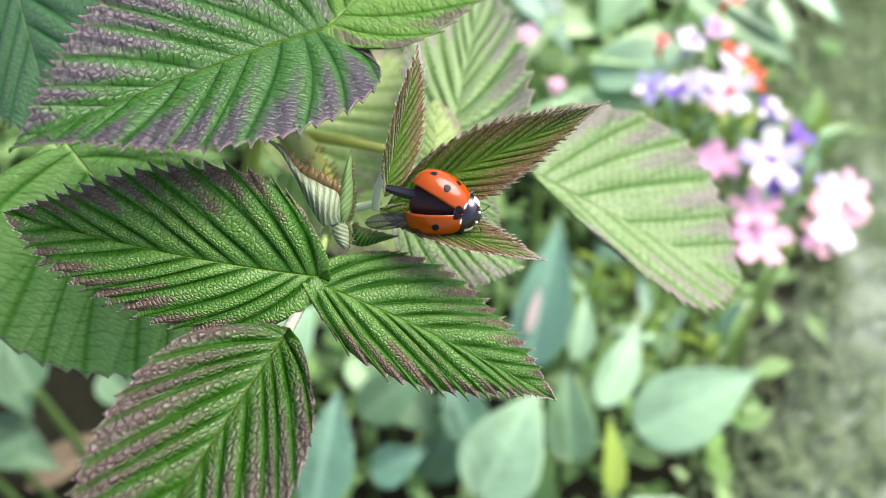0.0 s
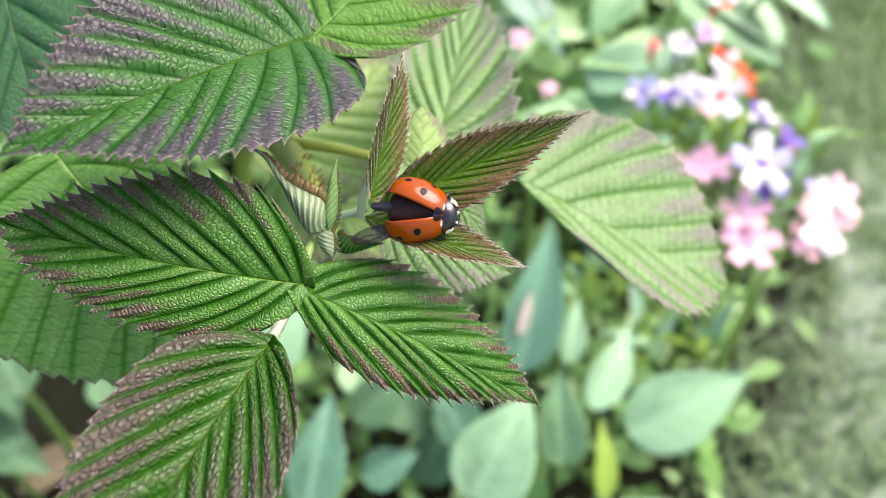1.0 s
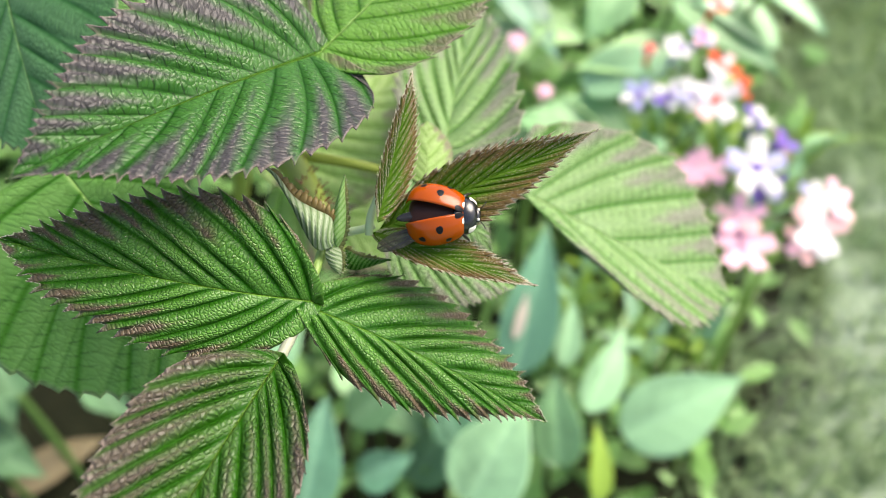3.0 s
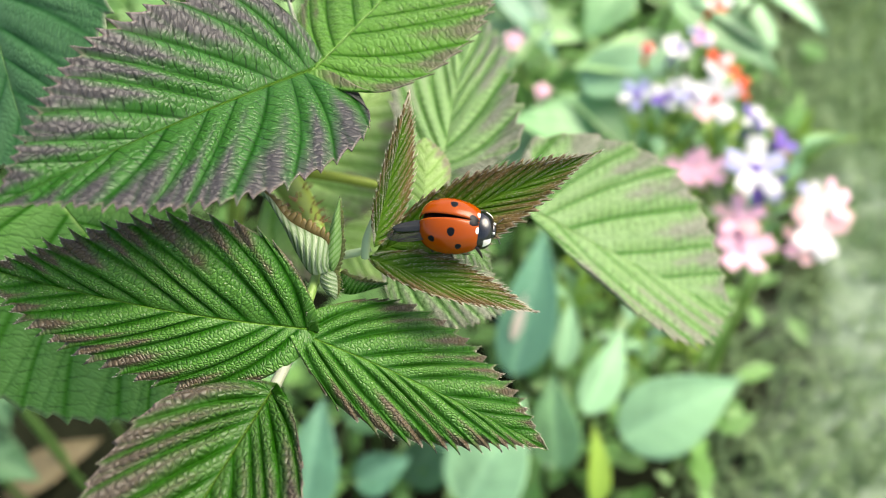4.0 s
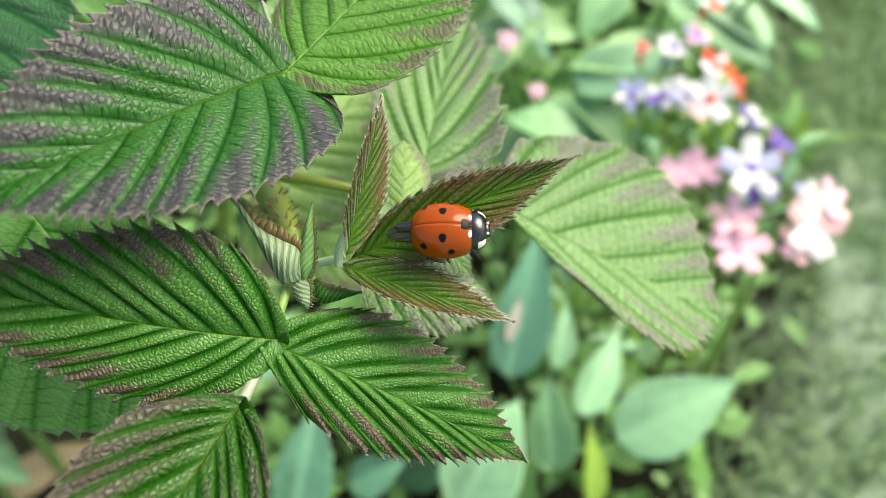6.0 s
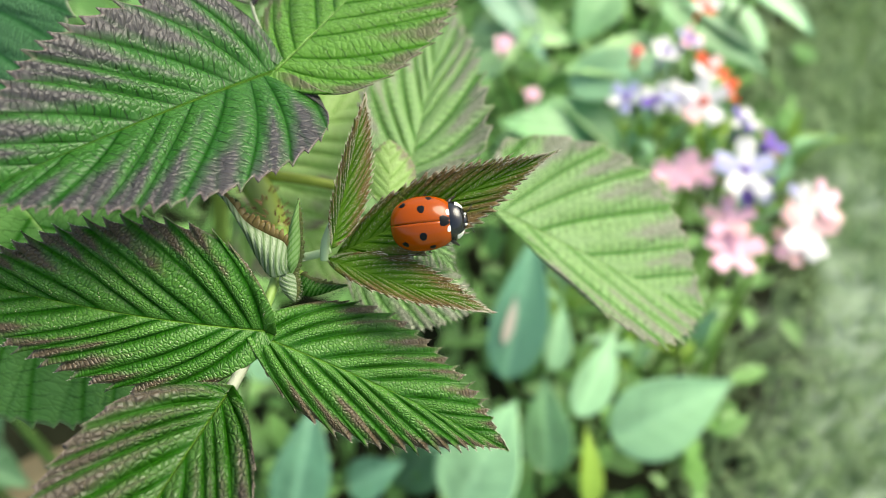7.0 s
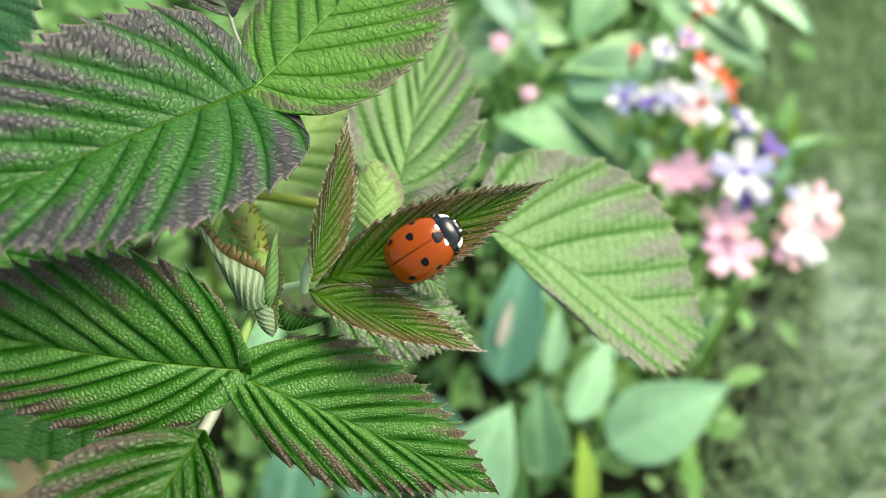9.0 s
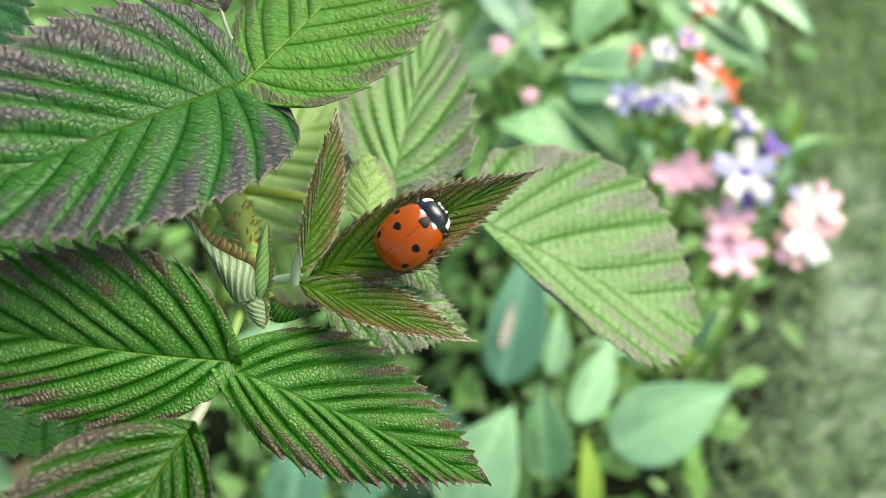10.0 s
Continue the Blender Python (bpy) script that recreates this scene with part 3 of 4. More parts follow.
def lawn():
    """Thin mown grass past the bed's edge, each blade a bent strip."""
    rnd = random.Random(5)
    verts, faces = [], []
    while len(faces) < 60000:
        y = rnd.uniform(-0.1, 1.9)
        x = bed_edge(y) + abs(rnd.gauss(0, 0.4)) - 0.03
        if noise.noise(Vector((x * 5, y * 5, 3))) + rnd.uniform(-0.5, 0.5) < -0.12:
            continue
        h, w, a, lean = rnd.uniform(0.012, 0.032), rnd.uniform(0.0009, 0.0018), rnd.uniform(0, 6.28), rnd.uniform(0.1, 1.1)
        u, v = Vector((math.cos(a), math.sin(a), 0)), Vector((-math.sin(a), math.cos(a), 0))
        b = Vector((x, y, 0))
        n = len(verts)
        for k, (up, out) in enumerate(((0, 0), (0.6, 0.35), (1.0, 1.0))):
            c = b + Vector((0, 0, h * up * (1 - 0.35 * lean))) + v * (h * lean * out)
            ww = w * (1, 0.8, 0.1)[k]
            verts += [c - u * ww, c + u * ww]
        faces += [(n, n + 1, n + 3, n + 2), (n + 2, n + 3, n + 5, n + 4)]
    tagged(new("lawn_grass", mesh_of("lawn_grass", verts, faces, MAT["grass"])), "thin grey-green lawn grass beside the bed", "grass", kind="stuff")


ground()
lawn()


# ---- the raspberry shoot ----
def raspberry():
    root = tagged(new("raspberry_shoot"), "raspberry shoot with toothed green leaflets edged in purple", "plant")
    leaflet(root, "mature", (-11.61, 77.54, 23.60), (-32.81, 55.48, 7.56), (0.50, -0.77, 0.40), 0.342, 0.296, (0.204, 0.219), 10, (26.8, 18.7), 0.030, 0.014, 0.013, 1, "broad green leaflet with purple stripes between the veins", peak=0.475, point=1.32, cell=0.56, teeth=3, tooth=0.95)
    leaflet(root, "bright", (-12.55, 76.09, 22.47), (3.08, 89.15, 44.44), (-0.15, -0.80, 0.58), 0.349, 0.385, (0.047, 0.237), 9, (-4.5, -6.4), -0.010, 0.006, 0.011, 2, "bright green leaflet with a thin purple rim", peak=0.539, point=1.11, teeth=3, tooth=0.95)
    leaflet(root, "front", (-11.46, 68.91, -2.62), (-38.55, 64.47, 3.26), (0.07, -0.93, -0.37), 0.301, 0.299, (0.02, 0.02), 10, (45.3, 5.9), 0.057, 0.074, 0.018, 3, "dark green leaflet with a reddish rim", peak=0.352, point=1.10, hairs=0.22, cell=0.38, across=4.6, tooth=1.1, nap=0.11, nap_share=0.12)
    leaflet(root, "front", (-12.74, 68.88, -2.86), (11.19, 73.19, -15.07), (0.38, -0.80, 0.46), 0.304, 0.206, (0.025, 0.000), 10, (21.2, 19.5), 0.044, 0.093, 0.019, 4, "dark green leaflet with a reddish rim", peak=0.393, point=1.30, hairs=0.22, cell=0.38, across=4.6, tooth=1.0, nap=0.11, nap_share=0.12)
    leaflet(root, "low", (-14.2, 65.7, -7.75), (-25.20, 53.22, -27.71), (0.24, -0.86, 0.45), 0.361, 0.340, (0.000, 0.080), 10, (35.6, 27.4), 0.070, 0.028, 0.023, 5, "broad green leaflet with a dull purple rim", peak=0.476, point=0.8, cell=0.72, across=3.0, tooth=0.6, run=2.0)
    leaflet(root, "pale", (12.20, 100.28, 10.56), (45.07, 109.31, -5.08), (0.42, -0.81, 0.41), 0.466, 0.362, (0.317, 0.034), 7, (4.5, 15.6), -0.007, -0.06, 0.011, 6, "pale yellow-green leaflet with a dull pink rim", peak=0.585, point=1.39, run=2.6)
    leaflet(root, "pale", (0.92, 91.15, 13.35), (7.40, 126.74, 48.64), (0.12, -0.71, 0.69), 0.166, 0.183, (0.000, 0.186), 8, (5.2, 12.8), -0.032, -0.035, 0.02, 7, "pale yellow-green leaflet with a dull pink rim", peak=0.310, point=1.28)
    leaflet(root, "young", (-5.40, 69.01, 5.35), (-2.31, 69.00, 19.10), (0.46, -0.88, -0.10), 0.07, 0.168, (0.02, 0.02), 12, (21.3, 17.3), 0.012, 0.034, 0.012, 8, "narrow folded young leaflet, olive with a brown rim", peak=0.371, point=1.14, hairs=0.5, nap=0.16, tooth=0.9, run=1.45)
    leaflet(root, "young", (-5.18, 74.24, 4.54), (15.47, 69.19, 13.85), (-0.24, -0.97, 0.01), 0.13, 0.175, (0.022, 0.000), 12, (6.0, 22.1), 0.015, -0.027, 0.012, 9, "young olive leaflet with a downy brown edge", peak=0.407, point=1.52, hairs=0.6, nap=0.16, tooth=0.9, run=1.45)
    leaflet(root, "young", (-6.08, 72.23, 3.81), (9.40, 67.92, -1.01), (0.01, -0.73, 0.68), 0.164, 0.150, (0.012, 0.02), 12, (18.0, 23.7), -0.007, 0.026, 0.012, 10, "young olive leaflet with a downy brown edge", peak=0.421, point=1.27, hairs=0.6, nap=0.16, tooth=0.9, run=1.45)
    leaflet(root, "shade", (-41.2, 80.0, 11.8), (-22.2, 84.0, -12.9), (0.0, -0.99, 0.05), 0.3, 0.67, (0.1, 0.3), 9, (3, 3), 0.03, 0.05, 0.014, 11, "deep green leaflet in the shade", tooth=0.6)
    leaflet(root, "shade_dark", (-54.3, 90.0, 43.7), (-42.5, 82.0, 11.7), (-0.3, -0.9, 0.0), 0.5, 0.45, (0.1, 0.1), 10, (3, 3), 0.03, 0.05, 0.012, 12, "deep green leaflet in the shade")
    leaflet(root, "pale_lit", (-26.2, 112.0, 14.7), (-3.5, 118.0, 31.0), (-0.1, -0.9, 0.3), 0.4, 0.5, (0.1, 0.1), 9, (3, 3), 0.03, 0.05, 0.02, 13, "pale yellow-green leaflet with a dull pink rim")
    leaflet(root, "pale_lit", (-25.0, 117.0, 12.5), (-4.0, 114.0, -1.0), (0.0, -0.8, 0.6), 0.38, 0.36, (0.1, 0.1), 9, (3, 3), 0.03, 0.05, 0.015, 17, "pale yellow-green leaflet behind the shoot tip")
    leaflet(root, "pale_lit", (-1.03, 84.00, 9.57), (-0.85, 85.00, 17.36), (0.1, -0.9, 0.45), 0.36, 0.4, (0.02, 0.02), 6, (-5, -5), 0.05, 0.05, 0.008, 14, "small pale leaflet with a purple tip", peak=0.5, point=0.9)
    leaflet(root, "pale", (-5.4, 84.0, 3.0), (10.0, 88.0, -2.2), (0.1, -0.9, 0.3), 0.3, 0.34, (0.1, 0.1), 9, (5, 5), 0.05, 0.05, 0.02, 15, "small pale leaflet with a dull pink rim")
    leaflet(root, "pale", (1.0, 84.0, 8.5), (6.7, 86.0, 2.1), (0.1, -0.9, 0.3), 0.3, 0.3, (0.1, 0.1), 9, (5, 5), 0.05, 0.05, 0.02, 16, "small pale leaflet with a dull pink rim")
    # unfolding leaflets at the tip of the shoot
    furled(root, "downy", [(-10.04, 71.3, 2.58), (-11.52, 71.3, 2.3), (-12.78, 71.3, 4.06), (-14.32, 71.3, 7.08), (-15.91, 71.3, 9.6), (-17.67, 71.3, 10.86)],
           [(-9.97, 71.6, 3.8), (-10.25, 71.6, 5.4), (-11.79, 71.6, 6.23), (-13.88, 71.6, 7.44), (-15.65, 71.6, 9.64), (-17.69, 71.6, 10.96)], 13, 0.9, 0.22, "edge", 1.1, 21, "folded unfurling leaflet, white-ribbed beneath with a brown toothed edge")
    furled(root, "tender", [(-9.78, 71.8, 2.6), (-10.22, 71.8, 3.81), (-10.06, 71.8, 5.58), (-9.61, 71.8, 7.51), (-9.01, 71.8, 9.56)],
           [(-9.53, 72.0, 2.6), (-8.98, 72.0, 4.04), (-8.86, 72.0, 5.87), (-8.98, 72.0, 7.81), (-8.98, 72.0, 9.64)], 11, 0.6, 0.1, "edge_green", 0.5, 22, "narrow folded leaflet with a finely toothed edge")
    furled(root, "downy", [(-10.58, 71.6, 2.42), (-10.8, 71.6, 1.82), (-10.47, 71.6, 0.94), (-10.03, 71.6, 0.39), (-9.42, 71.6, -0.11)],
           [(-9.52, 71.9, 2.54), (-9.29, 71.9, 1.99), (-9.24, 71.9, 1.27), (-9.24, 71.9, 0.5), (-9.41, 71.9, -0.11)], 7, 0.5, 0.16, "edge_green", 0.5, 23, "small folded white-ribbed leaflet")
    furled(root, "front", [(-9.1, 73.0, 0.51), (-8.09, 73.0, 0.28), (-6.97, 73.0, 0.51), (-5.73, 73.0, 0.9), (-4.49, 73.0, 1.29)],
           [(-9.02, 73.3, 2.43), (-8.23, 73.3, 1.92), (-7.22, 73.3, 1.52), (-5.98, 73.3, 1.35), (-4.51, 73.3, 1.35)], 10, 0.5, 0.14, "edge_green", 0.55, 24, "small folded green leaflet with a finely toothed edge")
    # a purple leaflet on a thin stalk that rises behind the broad leaflets
    leaflet(root, "flushed", (-15.8, 82.0, 32.0), (-21.5, 83.0, 45.0), (0.3, -0.9, -0.1), 0.32, 0.3, (0.05, 0.05), 8, (20, 15), 0.03, 0.03, 0.022, 25, "small leaflet flushed dull purple", tooth=1.0, peak=0.4)
    stalk(root, [(-15.8, 82.0, 32.0), (-15.3, 82.0, 30.2), (-14.4, 83.0, 27.5), (-13.6, 88.0, 22.0)], [0.2, 0.2, 0.22, 0.3], "petiole", "petiole", "thin pale petiole")
    line = [(-12.1, 69.6, -2.8), (-13.2, 68.6, -5.2), (-14.3, 66.1, -7.9)]
    petiole = stalk(root, line, [0.55, 0.5, 0.55], "petiole", "petiole", "pale downy petiole")
    rnd = random.Random(12)
    fur, fur_faces = [], []
    for _ in range(220):
        a = curve_at([Vector(p) for p in line], rnd.random())
        d = Vector([rnd.uniform(-1, 1) for _ in range(3)]).normalized()
        o = spot(*(a + d * 0.45))
        hair(fur, fur_faces, o, spot(*(a + d * rnd.uniform(0.65, 0.95))) - o, 0.000013)
    part("petiole_hairs", mesh_of("petiole_hairs", fur, fur_faces, MAT["hair"], False), petiole, "fine white hairs on the petiole")
    stalk(root, [(-12.5, 70.0, -3.3), (-12.1, 71.0, -1.1), (-11.5, 72.5, 1.5), (-11.3, 76.0, 3.6), (-12.9, 82.0, 6.7)], [0.42, 0.45, 0.5, 0.6, 0.9], "stem", "shoot_tip")
    cane = [(-12.9, 82.0, 6.7), (-15.2, 88.0, 9.5), (-17.6, 92.0, 12.7), (-20.8, 97.0, 16.1), (-26.6, 110.0, 22.9), (-43.7, 170.0, 23.7), (-79.4, 300.0, 4.8), (-116.5, 440.0, -26.7)]
    stalk(root, cane, [1.1, 1.6, 1.85, 1.9, 1.95, 2.2, 2.6, 3.0], "cane", "cane", "yellow-green cane set with small reddish prickles")
    rnd = random.Random(4)
    for k in range(70):
        i = k % 3
        u = rnd.random()
        a, b = (Vector(spot(*cane[i + n])) for n in (0, 1))
        o, ax = a.lerp(b, u), (b - a).normalized()
        d = Vector([rnd.uniform(-1, 1) for _ in range(3)])
        d = (d - ax * d.dot(ax)).normalized()
        r = ((1.1, 1.6, 1.85, 1.9)[i] * (1 - u) + (1.1, 1.6, 1.85, 1.9)[i + 1] * u) * 0.00093
        h = rnd.uniform(0.0006, 0.0014)
        part("prickle", tube([o + d * r, o + d * (r + h * 0.5) - ax * 0.0001, o + d * (r + h) - ax * 0.0004], [0.00013, 0.00008, 0.00002], MAT["prickle"], "prickle", 5), root)
    stalk(root, [(-6.4, 94.0, 12.5), (-11.7, 93.0, 13.5), (-18.0, 92.0, 14.4)], [0.6, 0.65, 0.75], "cane", "petiole")
    stalk(root, [(-10.9, 74.0, 2.8), (-9.3, 73.5, 3.9), (-7.2, 73.0, 4.4), (-6.1, 73.0, 4.8)], [0.45, 0.42, 0.4, 0.35], "pale_stem", "petiole")
    stalk(root, [(-6.6, 72.0, 3.8), (-6.4, 71.5, 5.6), (-5.7, 71.5, 7.8)], [0.4, 0.42, 0.2], "pale_stem", "petiole")
    stalk(root, [(-10.4, 76.0, 3.3), (-8.8, 75.0, 1.7), (-7.4, 74.5, 0.6)], [0.3, 0.45, 0.5], "lime", "bud", "yellow-green bud")
    return root


raspberry()


# ---- the ladybird ----
def dome(a, b, h, x0, y_from, y_to, nx=28, ny=18, lift=0.0, z0=0.0, power=(0.85, 0.85), th_from=0.0, th_to=math.pi):
    """Part of an ellipsoid's upper shell, in millimetres; y_from and y_to are angles across the back, 0 at the ridge."""
    verts, faces = [], []
    for i in range(nx + 1):
        th = th_from + (th_to - th_from) * i / nx
        for k in range(ny + 1):
            ph = y_from + (y_to - y_from) * k / ny
            verts.append(dome_at(a, b, h, x0, z0, power, th, ph, lift))
    n = ny + 1
    for i in range(nx):
        for k in range(ny):
            q4 = (i * n + k, (i + 1) * n + k, (i + 1) * n + k + 1, i * n + k + 1)
            faces.append(q4 if y_to > y_from else q4[::-1])
    return verts, faces


def dome_at(a, b, h, x0, z0, power, th, ph, lift):
    front = power[1] if th > math.pi / 2 else power[0]
    r = max(0.0, math.sin(th)) ** front
    return ((x0 - (a + lift) * math.cos(th)) / 1000, (b + lift) * r * math.sin(ph) / 1000, (z0 + (h + lift) * r * math.cos(ph)) / 1000)


SHELL = (3.15, 2.72, 2.35, -0.42, 0.25, (0.68, 0.55))


def shell_spot(x, ph, rx, ry, lift=0.012):
    """A thin raised patch that follows the shell, x in millimetres along it and ph in degrees across it."""
    a, b, h, x0, z0, power = SHELL
    verts, faces = [], []
    rings, seg = 5, 20
    for i in range(rings + 1):
        for k in range(seg):
            t = 2 * math.pi * k / seg
            r = i / rings
            wob = 1 + 0.06 * math.sin(3 * t + x)
            px = x + rx * r * wob * math.cos(t)
            pp = radians(ph) + ry * r * wob * math.sin(t) / 2.4
            th = math.acos(max(-1, min(1, (x0 - px) / a)))
            verts.append(dome_at(a, b, h, x0, z0, power, th, pp, lift * (1 if i < rings else -0.5)))
    for i in range(rings):
        for k in range(seg):
            q4 = (i * seg + k, i * seg + (k + 1) % seg, (i + 1) * seg + (k + 1) % seg, (i + 1) * seg + k)
            faces.append(q4)
    return verts, faces


SHIELD = (1.36, 1.95, 1.72, 2.42, 0.2, (0.4, 0.62))


def lens_wing():
    """A folded hind wing, root at 0 and tip at -x, in millimetres."""
    verts, faces = [], []
    nx, ny, length = 24, 8, 6.6
    for i in range(nx + 1):
        u = i / nx
        w = 1.15 * min(1.0, 0.3 + 1.1 * u) * max(0.0, 1 - u ** 5) ** 0.5 + 0.02
        for k in range(ny + 1):
            v = k / ny * 2 - 1
            z = 0.05 * math.cos(v * 5 + u) * (0.3 + u) - 0.25 * u * u + 0.12 * math.cos(v * 1.5)
            verts.append((-length * u / 1000, w * v / 1000, z / 1000))
    n = ny + 1
    for i in range(nx):
        for k in range(ny):
            faces.append((i * n + k, i * n + k + 1, (i + 1) * n + k + 1, (i + 1) * n + k))
    return verts, faces


def mm_tube(points, radii, mat, name):
    return tube([Vector(p) / 1000 for p in points], [r / 1000 for r in radii], MAT[mat], name, 8)


def ladybird():
    root = tagged(new("ladybird"), "orange seven-spot ladybird with black spots on a leaf", "ladybird")
    a, b, h, x0, z0, power = SHELL
    wings, shells = [], []
    for side in (1, -1):
        hinge = Matrix.Translation((0.00195, side * 0.0002, 0.0012))
        back = hinge.inverted()
        v, f = dome(a, b, h, x0, 0.0, side * radians(103), z0=z0, power=power)
        me = mesh_of("elytron", [back @ Vector(p) for p in v], f, MAT["elytron"])
        shell = part("elytron", me, root, "glossy orange wing case", hinge)
        sol = shell.modifiers.new("thickness", "SOLIDIFY")
        sol.thickness, sol.offset = 0.00012, -1
        for x, ph, rx, ry in ((-0.4, 29, 0.38, 0.4), (-2.2, 52, 0.33, 0.36), (0.4, 63, 0.32, 0.34)):
            v, f = shell_spot(x, side * ph, rx, ry)
            part("spot", mesh_of("spot", [back @ Vector(p) for p in v], f, MAT["spot"]), shell, "black spot")
        v, f = shell_spot(1.75, side * 5, 0.52, 0.34, 0.014)
        part("spot", mesh_of("spot", [back @ Vector(p) for p in v], f, MAT["spot"]), shell, "black spot")
        v, f = shell_spot(2.2, side * 24, 0.26, 0.4, 0.018)
        part("patch", mesh_of("patch", [back @ Vector(p) for p in v], f, MAT["white"]), shell, "white patch")
        shells.append(shell)
    v, f = dome(2.75, 2.2, 1.45, -0.5, -math.pi, math.pi, z0=0.3, power=(0.6, 0.6))
    part("abdomen", mesh_of("abdomen", v, f, MAT["abdomen"]), root, "dark brown abdomen")
    # pronotum with pale front corners
    v, f = dome(*SHIELD[:4], -1.8, 1.8, z0=SHIELD[4], power=SHIELD[5])
    pro = part("pronotum", mesh_of("pronotum", v, f, MAT["black"]), root, "black neck shield")
    for side in (1, -1):
        verts, faces = [], []
        for i in range(9):
            for k in range(9):
                th = math.pi * (0.6 + 0.24 * i / 8)
                ph = side * radians(50 + 30 * k / 8)
                verts.append(dome_at(*SHIELD, th, ph, 0.014 if 0 < i < 8 and 0 < k < 8 else -0.01))
        for i in range(8):
            for k in range(8):
                q4 = (i * 9 + k, (i + 1) * 9 + k, (i + 1) * 9 + k + 1, i * 9 + k + 1)
                faces.append(q4 if side > 0 else q4[::-1])
        part("patch", mesh_of("patch", verts, faces, MAT["white"]), pro, "white corner patch")
    v, f = dome(0.62, 0.9, 0.7, 3.42, -math.pi, math.pi, 14, 20, z0=0.5, power=(0.6, 0.6))
    head = part("head", mesh_of("head", v, f, MAT["black"]), root, "black head")
    for side in (1, -1):
        v, f = dome(0.15, 0.15, 0.15, 3.78, -math.pi, math.pi, 8, 10, power=(1.0, 1.0))
        part("eye_patch", mesh_of("eye_patch", [Vector(p) + Vector((0, side * 0.0005, 0.00096)) for p in v], f, MAT["white"]), head, "white spot beside the eye")
        part("antenna", mm_tube([(3.75, side * 0.5, 0.6), (4.2, side * 0.85, 0.75), (4.45, side * 1.2, 0.65), (4.53, side * 1.35, 0.6)], [0.05, 0.045, 0.05, 0.09], "leg", "antenna"), head)
        for x, fx, fy, name in ((1.9, 2.8, 2.3, "leg"), (0.2, 0.0, 2.75, "leg"), (-1.4, -2.0, 2.45, "leg")):
            part(name, mm_tube([(x, side * 1.2, 0.3), (x + (fx - x) * 0.5, side * (fy - 0.35), 0.35), (fx, side * fy, -0.25), (fx + 0.2, side * (fy + 0.15), -0.7)], [0.22, 0.2, 0.13, 0.07], "leg", name), root, "black jointed leg")
        v, f = lens_wing()
        wing = part("hind_wing", mesh_of("hind_wing", v, f, MAT["wing" if side > 0 else "wing_pale"]), root, "folded smoky membranous wing")
        wing.data.transform(Matrix.Diagonal((1, 0.5 if side > 0 else 0.8, 1, 1)))
        sol = wing.modifiers.new("thickness", "SOLIDIFY")
        sol.thickness = 0.00003
        wings.append(wing)
    root.scale = (0.95, 0.95, 0.95)
    return root, shells, wings


beetle, wing_cases, hind_wings = ladybird()

# seconds, place of the beetle's middle (mm), its heading, the way its back faces
CRAWL = [
    (0.0, (-0.09, 69.82, 4.2), (0.956, -0.010, -0.293), (-0.066, -0.981, -0.183)),
    (0.5, (-0.68, 69.80, 4.29), (0.978, 0.008, -0.208), (-0.014, -0.995, -0.101)),
    (1.0, (-0.66, 69.81, 4.31), (0.988, 0.002, -0.155), (-0.006, -0.999, -0.049)),
    (1.5, (-0.64, 69.82, 4.52), (0.987, -0.002, -0.161), (-0.004, -1.000, -0.014)),
    (2.0, (-0.80, 69.81, 4.61), (0.998, 0.001, -0.066), (-0.000, -1.000, -0.019)),
    (2.5, (-0.29, 69.86, 4.99), (0.999, -0.030, 0.019), (-0.030, -1.000, 0.001)),
    (4.0, (1.98, 69.69, 6.68), (0.990, -0.063, -0.123), (0.004, -0.92, 0.380)),
    (4.5, (2.55, 69.69, 6.78), (0.995, -0.077, -0.065), (-0.036, -0.925, 0.370)),
    (5.0, (2.92, 69.77, 6.88), (0.995, -0.047, -0.089), (-0.014, -0.95, 0.310)),
    (6.5, (3.69, 69.83, 7.03), (0.996, -0.062, 0.065), (-0.078, -0.961, 0.266)),
    (7.0, (3.3, 69.87, 7.18), (0.995, -0.032, 0.098), (-0.034, -0.999, 0.011)),
    (7.5, (3.66, 69.85, 7.12), (0.988, -0.046, 0.149), (-0.067, -0.988, 0.139)),
    (8.0, (3.93, 69.87, 7.42), (0.977, -0.056, 0.208), (-0.077, -0.993, 0.093)),
    (8.5, (4.07, 69.86, 7.38), (0.914, -0.051, 0.402), (-0.097, -0.991, 0.096)),
    (9.0, (4.13, 69.87, 7.78), (0.848, -0.027, 0.529), (-0.070, -0.996, 0.061)),
    (9.5, (4.25, 69.89, 8.25), (0.826, -0.026, 0.563), (-0.050, -0.998, 0.027)),
    (10.0, (4.02, 69.90, 8.15), (0.771, -0.027, 0.637), (-0.034, -0.999, -0.001)),
]
# seconds and degrees by which each wing case is spread
SPREAD = ((0.0, 15.5), (0.5, 15.5), (1.0, 15.5), (1.5, 16), (2.0, 16), (2.5, 15.5), (4.0, 3), (4.5, 1.5), (5.0, 1.0), (6.5, 0.0), (7.0, 0.3), (8.0, 0.8), (10.0, 0.0))
